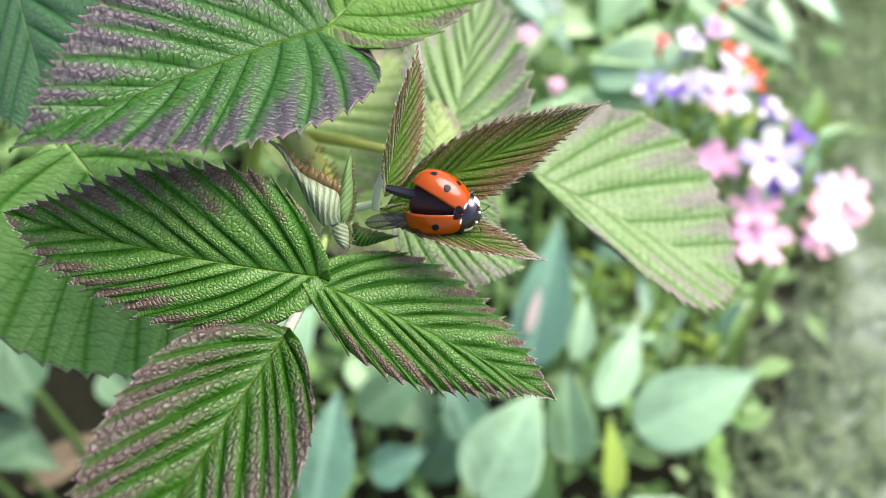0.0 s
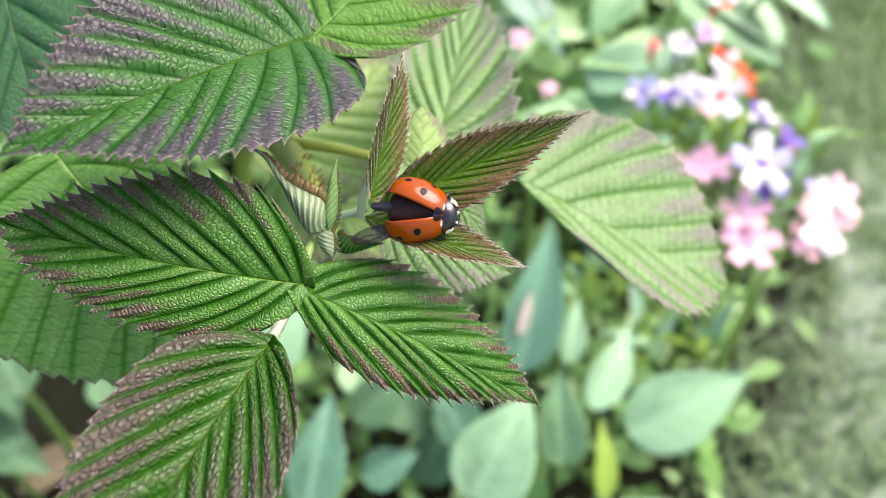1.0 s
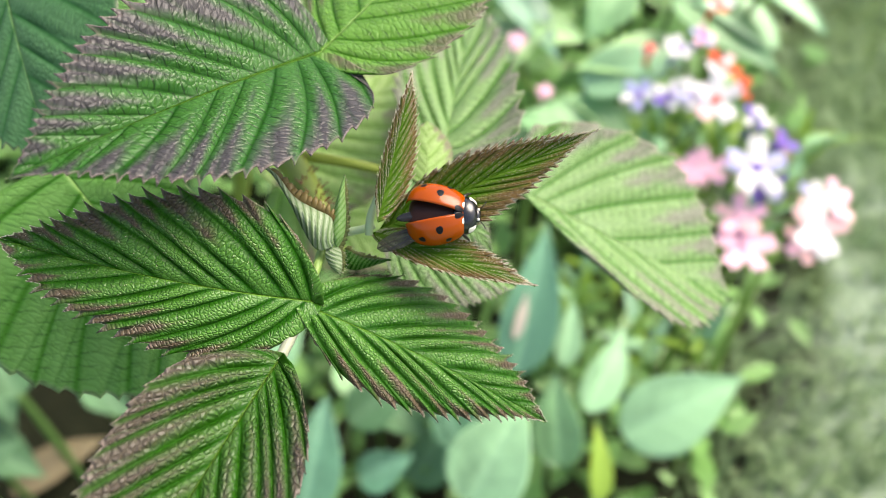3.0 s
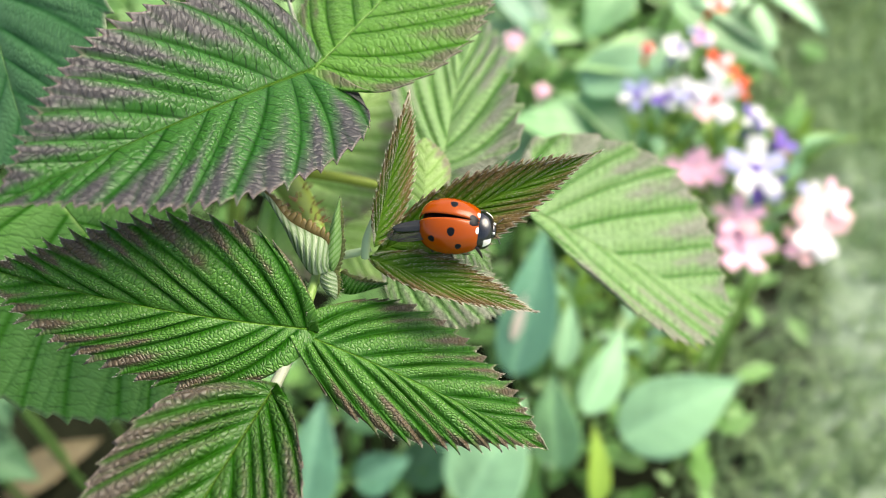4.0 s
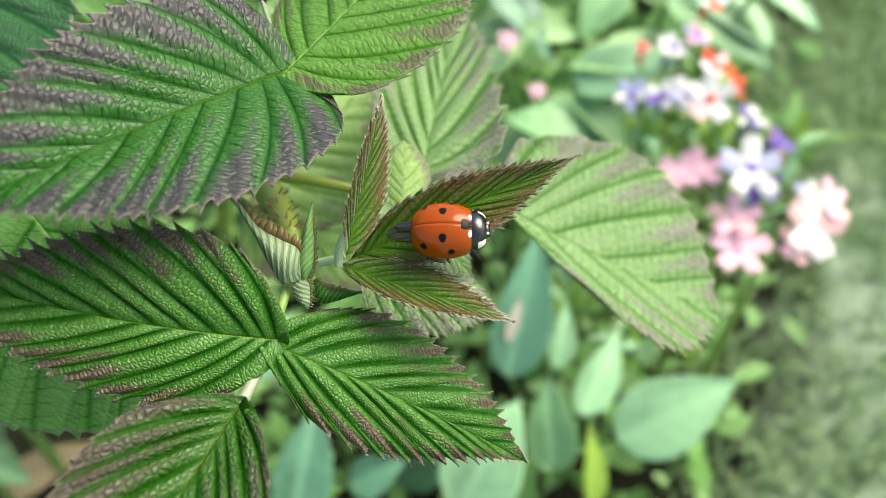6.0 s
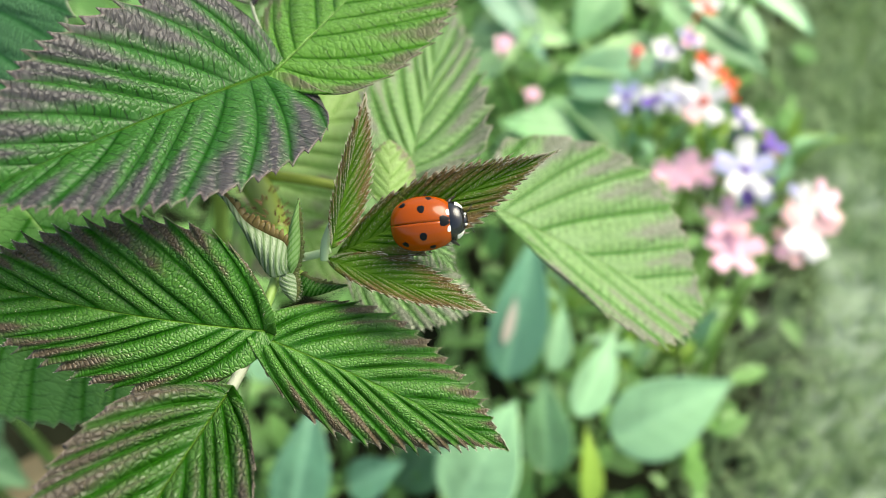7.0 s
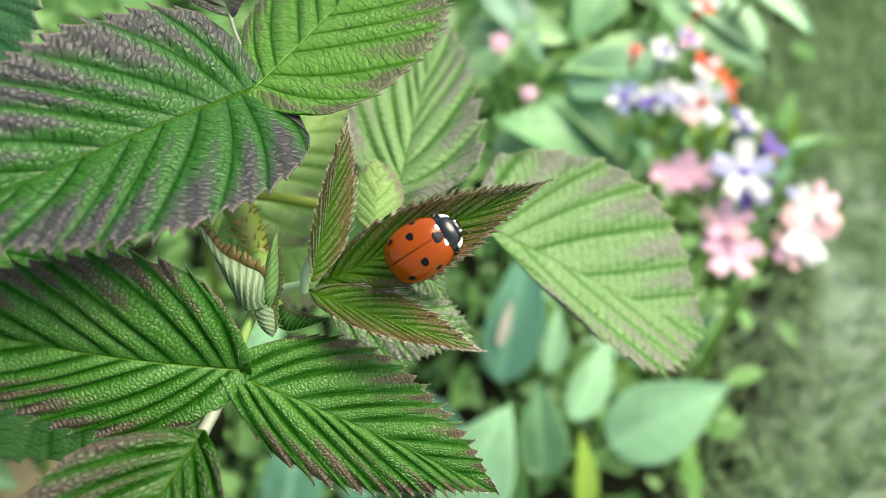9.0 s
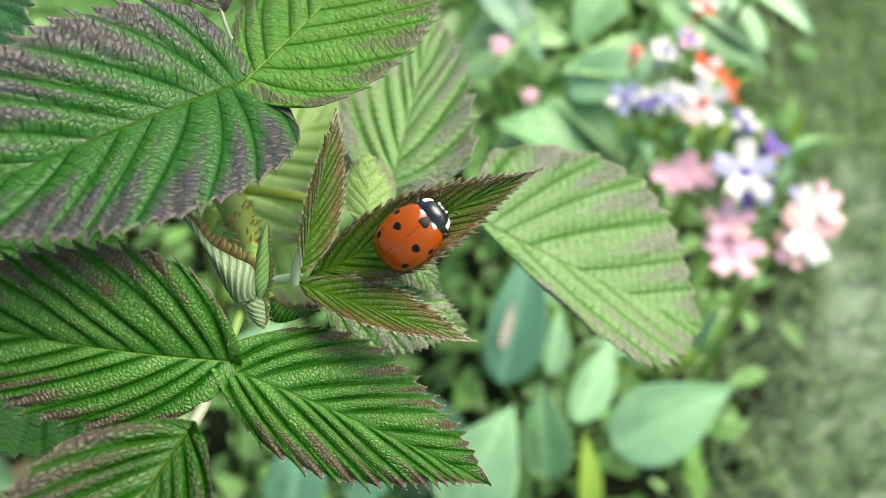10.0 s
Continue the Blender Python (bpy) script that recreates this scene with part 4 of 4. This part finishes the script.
# seconds, tip of the left and of the right hind wing (mm)
FOLD = ((0.0, -6.1, 0.1, -6.9, -4.0), (0.5, -5.6, -0.1, -6.7, -4.0), (1.5, -4.5, -0.3, -6.2, -4.05), (2.5, -3.9, -0.3, -6.2, -4.1), (4.0, -6.0, -1.4, -6.5, -2.0), (4.5, -5.9, -1.3, -6.4, -1.9),
        (5.0, -5.4, -0.2, -6.2, -0.2), (6.5, -4.6, 0.2, -5.2, -0.4), (7.0, -3.0, 0.2, -3.2, -0.2), (10.0, -3.0, 0.2, -3.2, -0.2))


def beetle_pose(place, head, normal):
    n, d = way(*normal), way(*head)
    d = (d - n * d.dot(n)).normalized()
    return Matrix.Translation(spot(*place)) @ Matrix((d, n.cross(d), n)).transposed().to_4x4()


def wing_pose(side, x, y):
    """The hind wing points from its root under the shell to a tip; it slides in as it folds."""
    root = Vector((1.2, side * 0.5, 1.2))
    tip = Vector((x, y, 1.25 if side > 0 else 0.75))
    d = (tip - root).normalized()
    n = Vector((0, 0, 1))
    yy = n.cross(-d).normalized()
    zz = (-d).cross(yy)
    m = Matrix((-d, yy, zz)).transposed().to_4x4()
    return Matrix.Translation((tip - d * 6.6) / 1000) @ m


# ---- the flower bed behind ----
def broad_leaf(length, width, mat, cup=0.18, arch=0.06, seed=0, name="leaf", tipness=1.2, veins=6):
    """An entire, ovate leaf along +x with pressed-in side veins."""
    rnd = random.Random(seed)
    verts, faces = [], []
    nx, ny = 30, 16
    ph = rnd.uniform(0, 6)
    for i in range(nx + 1):
        u = i / nx
        w = 0.5 * width * (u ** 0.6 * max(0.0, 1 - u) ** tipness) / 0.43
        for k in range(ny + 1):
            v = k / ny * 2 - 1
            f = (u - 0.35 * abs(v) * (1 - u)) * veins
            z = cup * width * v * v * w / max(width, 1e-6) + arch * length * 4 * u * (1 - u) - 0.005 * width * (1 - abs(math.sin(math.pi * f))) * (1 - v ** 4)
            z += 0.02 * length * math.sin(4 * u + ph + 2 * v) * abs(v) - 0.02 * width * math.exp(-(v * 6) ** 2)
            verts.append((u * length, v * w, z))
    n = ny + 1
    for i in range(nx):
        for k in range(ny):
            faces.append((i * n + k, (i + 1) * n + k, (i + 1) * n + k + 1, i * n + k + 1))
    return mesh_of(name, verts, faces, MAT[mat])


def bed_leaf(parent, base, tip, normal, width, mat="broad", foot=None, **more):
    """A leaf of the bed from base to tip with a stalk down to the plant's foot."""
    b, t = spot(*base), spot(*tip)
    turn, length = lay(b, t, way(*normal))
    ob = part("leaf", broad_leaf(length, width / 1000, mat, **more), parent, "", Matrix.Translation(b) @ turn)
    sol = ob.modifiers.new("thickness", "SOLIDIFY")
    sol.thickness, sol.offset = 0.0005, -1
    if foot is not None:
        mid = b.lerp(foot, 0.5) + Vector((0, 0, 0.01))
        part("leaf_stalk", tube([b + (t - b) * 0.02, mid, foot], [0.0014, 0.0018, 0.0022], MAT["bed_stem"], "leaf_stalk", 6), parent)
    return ob


def foot_below(x, y, z):
    p = spot(x, y, z)
    return Vector((p.x, p.y, -0.002))


def broad_plant():
    root = tagged(new("broad_leaved_plant"), "low plant with smooth blue-green oval leaves in the bed", "plant")
    foot = foot_below(*(69.6, 400.0, -79.7))
    leaves = [
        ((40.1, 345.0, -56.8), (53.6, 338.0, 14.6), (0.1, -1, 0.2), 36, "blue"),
        ((90.5, 345.0, -86.0), (143.8, 335.0, -55.9), (0.1, -0.9, 0.45), 48, "light"),
        ((17.3, 340.0, -116.2), (44.7, 340.0, -64.6), (-0.1, -0.9, 0.4), 52, "light"),
        ((60.1, 338.0, -98.6), (58.7, 345.0, -54.2), (-0.4, -0.9, 0.2), 32, "broad"),
        ((72.2, 340.0, -73.0), (93.2, 350.0, -33.4), (0.3, -0.9, 0.2), 26, "light"),
        ((63.6, 350.0, -53.6), (67.6, 350.0, -21.3), (0.2, -0.9, 0.2), 18, "light"),
        ((78.7, 340.0, -114.8), (77.2, 345.0, -76.7), (0.3, -0.8, 0.3), 16, "lime"),
        ((129.1, 360.0, -143.8), (87.8, 350.0, -118.2), (0.2, -0.9, 0.5), 30, "light"),
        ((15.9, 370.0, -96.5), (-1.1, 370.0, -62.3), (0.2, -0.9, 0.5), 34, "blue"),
    ]
    for i, (b, t, n, w, m) in enumerate(leaves):
        ob = bed_leaf(root, b, t, n, w, m, foot, seed=i + 3)
        if i == 0:
            part("scar", broad_leaf(0.024, 0.007, "scar", seed=2, name="scar"), ob, "pale narrow streak", pose(0.018, 0.005, 0.005, 0, -2, -3))


def dry_leaf():
    """A dead leaf lying on the soil."""
    m = pose(-0.245, 0.185, 0.006, 6, -4, 35)
    ob = new("dry_leaf", broad_leaf(0.058, 0.034, "dry", seed=9, name="dry_leaf"))
    ob.matrix_basis = m
    sol = ob.modifiers.new("thickness", "SOLIDIFY")
    sol.thickness = 0.0006
    tagged(ob, "pale tan dead leaf lying on the dark soil", "leaf")


def tall_plant():
    root = tagged(new("leafy_perennial"), "leafy perennial with mid-green oval leaves in the bed", "plant")
    foot = foot_below(*(107.0, 470.0, 51.0))
    leaves = [
        ((75.7, 370.0, 85.7), (129.1, 360.0, 98.6), (0.1, -0.9, 0.4), 38, "light"),
        ((122.7, 370.0, 131.2), (173.4, 360.0, 88.9), (0.2, -0.9, 0.3), 44, "broad"),
        ((160.5, 350.0, 129.5), (187.9, 345.0, 105.1), (0.2, -0.9, 0.3), 20, "light"),
        ((42.7, 380.0, 41.2), (85.4, 375.0, 79.6), (-0.1, -0.9, 0.4), 44, "spring"),
        ((91.8, 390.0, 42.3), (52.1, 385.0, 77.3), (0.1, -0.9, 0.4), 40, "spring"),
        ((22.2, 380.0, 96.8), (61.5, 370.0, 117.0), (0.1, -0.9, 0.4), 40, "spring"),
        ((134.0, 376.0, 100.0), (70.0, 370.0, 94.0), (0.1, -0.85, 0.5), 44, "spring"),
        ((104.0, 372.0, 56.0), (38.0, 366.0, 68.0), (0.1, -0.9, 0.4), 56, "broad"),
        ((178.0, 372.0, 108.0), (132.0, 366.0, 128.0), (0.1, -0.85, 0.5), 40, "light"),
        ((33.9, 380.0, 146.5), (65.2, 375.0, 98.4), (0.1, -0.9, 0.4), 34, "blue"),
        ((120.0, 384.0, 44.6), (64.7, 372.0, 83.3), (0.3, -0.8, 0.6), 52, "spring"),
        ((107.0, 380.0, 32.5), (59.0, 372.0, 40.4), (0.3, -0.8, 0.6), 44, "spring"),
        ((28.7, 388.0, 122.7), (80.7, 380.0, 111.4), (0.2, -0.85, 0.5), 46, "spring"),
        ((101.2, 380.0, 140.6), (80.3, 378.0, 110.8), (0.1, -0.9, 0.4), 34, "broad"),
        ((118.8, 390.0, 63.3), (87.7, 385.0, 32.9), (0.1, -0.9, 0.4), 34, "broad"),
    ]
    for i, (b, t, n, w, m) in enumerate(leaves):
        bed_leaf(root, b, t, n, w, m, foot, seed=i + 23)


def near_plant():
    root = tagged(new("bed_seedling"), "young plant with pale green oval leaves under the raspberry", "plant")
    foot = foot_below(*(-107.9, 420.0, -103.1))
    leaves = [
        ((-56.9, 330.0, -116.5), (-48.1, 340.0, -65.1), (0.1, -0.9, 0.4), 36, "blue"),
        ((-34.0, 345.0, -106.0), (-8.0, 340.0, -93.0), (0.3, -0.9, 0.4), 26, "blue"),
        ((-39.9, 360.0, -82.8), (-6.6, 360.0, -55.1), (0.1, -0.9, 0.4), 34, "dim"),
        ((-178.3, 320.0, -61.3), (-190.6, 320.0, -36.7), (0.1, -0.9, 0.4), 26, "dim"),
        ((-202.9, 320.0, -93.3), (-178.3, 320.0, -81.0), (0.1, -0.9, 0.4), 22, "dim"),
        ((-216.0, 352.0, -40.0), (-196.0, 350.0, -82.0), (0.1, -0.9, 0.4), 36, "dim"),
        ((-224.0, 356.0, -86.0), (-184.0, 352.0, -106.0), (0.1, -0.9, 0.4), 34, "dim"),
        ((-30.0, 385.0, -68.0), (-2.0, 380.0, -96.0), (0.1, -0.9, 0.4), 38, "dim"),
        ((-10.0, 392.0, -124.0), (10.0, 386.0, -86.0), (0.2, -0.9, 0.4), 36, "dim"),
        ((-46.0, 376.0, -54.0), (-30.0, 372.0, -80.0), (0.1, -0.9, 0.4), 26, "broad"),
        ((-172.0, 372.0, -62.0), (-150.0, 370.0, -82.0), (0.1, -0.9, 0.4), 28, "dim"),
        ((-79.5, 340.0, -52.1), (-58.6, 340.0, -25.9), (0.1, -0.9, 0.4), 34, "light"),
    ]
    for i, (b, t, n, w, m) in enumerate(leaves):
        bed_leaf(root, b, t, n, w, m, foot_below(*b) if m == "dim" else foot, seed=i + 43)


def undergrowth():
    """The tangle of small leaves that covers the bed's soil."""
    rnd = random.Random(8)
    verts, faces = [], []
    proto = [(0, 0, 0), (0.3, 0.2, 0.03), (0.3, -0.2, 0.03), (0.65, 0.2, 0.02), (0.65, -0.2, 0.02), (1, 0, -0.08), (0.3, 0, 0), (0.65, 0, 0)]
    fs = [(0, 6, 1), (0, 2, 6), (6, 7, 3, 1), (6, 2, 4, 7), (7, 5, 3), (7, 4, 5)]
    count = 0
    while count < 20000:
        y = rnd.uniform(0.0, 1.7)
        x = rnd.uniform(-1.1, bed_edge(y) + rnd.gauss(-0.02, 0.03))
        if (x + 0.24) ** 2 + (y - 0.22) ** 2 < 0.11 ** 2:
            continue
        if (x + 0.02) ** 2 + (y - 0.2) ** 2 < 0.05 ** 2 and rnd.random() < 0.35:
            continue
        h = min(abs(rnd.gauss(0, 0.055)) + 0.005, 0.14)
        if y < 0.32:
            h = min(h, 0.05)
        size = rnd.uniform(0.012, 0.05)
        if y < 0.45:
            size *= 0.62
        m = pose(x, y, h, rnd.gauss(0, 25), rnd.gauss(-10, 25), rnd.uniform(0, 360))
        n = len(verts)
        verts += [m @ (Vector(p) * size) for p in proto]
        faces += [tuple(n + k for k in f) for f in fs]
        count += 1
    # it thins out, in patches, away from the flowers
    while count < 30000:
        x, y = rnd.gauss(-0.9, 0.6), rnd.gauss(1.0, 0.9)
        if x > bed_edge(y) - 0.05 or (x > -1.05 and -0.1 < y < 1.65) or (abs(x) < 0.3 and y < 0.1):
            continue
        m = pose(x, y, min(abs(rnd.gauss(0, 0.05)) + 0.005, 0.12), rnd.gauss(0, 25), rnd.gauss(-10, 25), rnd.uniform(0, 360))
        size = rnd.uniform(0.02, 0.06)
        n = len(verts)
        verts += [m @ (Vector(p) * size) for p in proto]
        faces += [tuple(n + k for k in f) for f in fs]
        count += 1
    tagged(new("undergrowth", mesh_of("undergrowth", verts, faces, MAT["under"])), "tangle of small green leaves covering the soil", "foliage", kind="stuff")


def petal(length, width, mat, notch=0.1):
    verts, faces = [], []
    nx, ny = 8, 6
    for i in range(nx + 1):
        u = i / nx
        w = 0.5 * width * (0.25 + 0.75 * math.sin(math.pi * min(1, u * 0.72 + 0.02))) * (1 if u < 0.9 else 0.85)
        for k in range(ny + 1):
            v = k / ny * 2 - 1
            verts.append((u * length * (1 - notch * math.exp(-(v * 3) ** 2) * u), v * w, 0.12 * length * u * u - 0.06 * length * v * v * u))
    n = ny + 1
    for i in range(nx):
        for k in range(ny):
            faces.append((i * n + k, (i + 1) * n + k, (i + 1) * n + k + 1, i * n + k + 1))
    return mesh_of("petal", verts, faces, MAT[mat])


def floret(parent, place, normal, size, mats, seed, petals=5, eye="violet"):
    """A five-petalled flower facing normal; size in millimetres across."""
    rnd = random.Random(seed)
    p, n = spot(*place), way(*normal)
    x = n.orthogonal().normalized()
    m = Matrix.Translation(p) @ Matrix((x, n.cross(x), n)).transposed().to_4x4() @ pose(0, 0, 0, 0, 0, rnd.uniform(0, 72))
    tubeob = part("floret", tube([Vector((0, 0, -0.012)), Vector((0, 0, -0.005)), Vector((0, 0, 0.0005))], [0.0012, 0.0014, 0.0026], MAT[eye], "floret", 8), parent, "", m)
    for k in range(petals):
        ob = part("petal", petal(size / 2000, size / 1000 * rnd.uniform(0.26, 0.36), mats[k % len(mats)]), tubeob, "", pose(0, 0, 0, 0, rnd.uniform(-18, 6), k * 360 / petals + rnd.uniform(-6, 6)))
    return p


def flowers(label, foot, list_of, seed):
    root = tagged(new("flowering_plant"), label, "flower", group="flowers in the bed")
    hub = spot(*foot)
    ground_at = Vector((hub.x, hub.y, -0.002))
    part("stem", tube([hub, hub.lerp(ground_at, 0.5), ground_at], [0.0018, 0.0022, 0.0026], MAT["stem"], "stem", 8), root)
    for i, (place, normal, size, mats, eye) in enumerate(list_of):
        p = floret(root, place, normal, size, mats, seed + i, eye=eye)
        n = way(*normal)
        part("flower_stalk", tube([hub, hub.lerp(p - n * 0.03, 0.6), p - n * 0.011], [0.0015, 0.0012, 0.001], MAT["stem"], "flower_stalk", 6), root)


def bud_sprigs():
    """Spent calyces and buds among the flowers: small yellow-green points on thin stalks."""
    root = tagged(new("flower_sprig"), "thin stems with yellow-green buds and narrow leaves", "flower stem")
    rnd = random.Random(31)
    for place in ((139.6, 345.0, 60.8), (147.6, 342.0, 57.6), (179.4, 350.0, 58.2), (168.8, 345.0, 37.4), (186.0, 355.0, 52.2), (122.8, 350.0, 63.6), (107.3, 352.0, 61.2), (158.2, 345.0, 21.5), (139.0, 350.0, 51.4), (104.2, 360.0, 52.9), (95.7, 370.0, 6.0), (79.6, 375.0, -8.4), (102.8, 365.0, -33.4), (109.7, 360.0, -41.3), (75.7, 370.0, -19.6), (136.5, 365.0, -41.8)):
        p = spot(*place)
        foot = Vector((p.x + rnd.uniform(-0.02, 0.02), p.y + rnd.uniform(-0.02, 0.05), -0.002))
        part("stem", tube([p, p.lerp(foot, 0.5) + Vector((0.004, 0, 0)), foot], [0.0008, 0.001, 0.0013], MAT["stem"], "stem", 6), root)
        for k in range(7):
            m = Matrix.Translation(p - Vector((0, 0, 0.004 * k))) @ pose(0, 0, 0, 0, rnd.uniform(-75, -5), rnd.uniform(0, 360))
            part("bract", SPRIG[k % 2], root, "", m @ Matrix.Scale(rnd.uniform(0.6, 1.2), 4))


SPRIG = [broad_leaf(0.022, 0.007, "lime", seed=1, name="bract"), broad_leaf(0.026, 0.009, "light", seed=2, name="bract")]


def bed():
    bud_sprigs()
    dry_leaf()
    broad_plant()
    tall_plant()
    near_plant()
    undergrowth()
    up = (0.1, -0.9, 0.4)
    flowers("phlox stem with white and violet starry flowers", (153.3, 365.0, 31.2), [
        ((145.3, 325.0, 39.5), (0.1, -0.95, 0.2), 30, ("petalw", "bluish", "petalw"), "violet"),
        ((152.6, 330.0, 29.5), (0.3, -0.6, -0.5), 22, ("violet", "bluish"), "violet"),
        ((161.4, 335.0, 51.8), (0.5, -0.6, 0.4), 20, ("violet", "dusk"), "violet"),
        ((148.4, 332.0, 62.1), (0.2, -0.8, 0.5), 17, ("petalw", "violet"), "violet"),
    ], 10)
    flowers("phlox stem with white and violet small flowers", (127.0, 370.0, 60.1), [
        ((121.4, 335.0, 73.7), (0.1, -0.9, 0.3), 20, ("petalw", "bluish"), "violet"),
        ((110.3, 338.0, 73.9), (-0.2, -0.9, 0.4), 18, ("petalw", "petalw", "violet"), "violet"),
        ((96.3, 340.0, 74.8), (-0.4, -0.8, 0.4), 17, ("bluish", "petalw"), "violet"),
    ], 20)
    flowers("phlox stem with red and white flowers", (146.0, 375.0, 63.8), [
        ((128.2, 328.0, 70.9), (0.0, -0.95, 0.2), 24, ("petalw", "petalw", "blush"), "red"),
        ((133.0, 335.0, 86.6), (0.1, -0.8, 0.5), 19, ("blush", "red", "petalw"), "red"),
        ((144.1, 338.0, 78.8), (0.6, -0.7, 0.2), 15, ("red",), "red"),
        ((103.0, 345.0, 98.0), (-0.1, -0.9, 0.4), 8, ("blush",), "red"),
        ((117.1, 345.0, 98.0), (0.1, -0.9, 0.4), 16, ("petalw", "petalw"), "violet"),
        ((128.5, 345.0, 103.8), (0.3, -0.9, 0.4), 14, ("pink", "bluish"), "violet"),
        ((135.6, 345.0, 120.3), (0.1, -0.9, 0.4), 16, ("petalw", "red"), "red"),
    ], 30)
    flowers("phlox stem with soft pink flowers", (175.4, 370.0, 6.0), [
        ((141.6, 328.0, 4.0), (-0.1, -0.8, 0.5), 27, ("pink",), "pink"),
        ((140.8, 332.0, 18.1), (-0.2, -0.75, 0.6), 24, ("pink", "blush"), "pink"),
        ((128.4, 340.0, 40.0), (-0.2, -0.75, 0.6), 25, ("pink",), "pink"),
        ((118.7, 342.0, 39.5), (-0.2, -0.75, 0.6), 22, ("pink",), "pink"),
        ((173.1, 328.0, 14.1), (0.1, -0.95, 0.1), 32, ("petalw", "blush", "petalw"), "pink"),
        ((169.4, 333.0, 5.4), (0.0, -0.85, 0.4), 22, ("pink", "blush"), "pink"),
        ((187.1, 335.0, 24.7), (0.4, -0.8, 0.2), 24, ("pink", "blush"), "pink"),
        ((179.5, 340.0, 27.7), (0.1, -0.8, 0.5), 18, ("petalw", "bluish"), "violet"),
    ], 40)
    flowers("thin stem with small pink buds", (60.3, 400.0, 89.6), [
        ((42.1, 360.0, 105.0), (0.0, -0.9, 0.3), 11, ("pink",), "pink"),
        ((57.2, 370.0, 82.8), (0.0, -0.9, 0.3), 9, ("pink",), "pink"),
    ], 60)


bed()


def motions():
    walk(beetle, [(t, beetle_pose(p, d, n)) for t, p, d, n in CRAWL])
    for side, case in zip((1, -1), wing_cases):
        walk(case, [(t, pose(0.00195, side * 0.0002, 0.0012, -side * a * 0.5, a * 0.25, -side * a)) for t, a in SPREAD])
    for side, wing, k in zip((1, -1), hind_wings, (1, 3)):
        walk(wing, [(row[0], wing_pose(side, row[k], row[k + 1])) for row in FOLD])


motions()
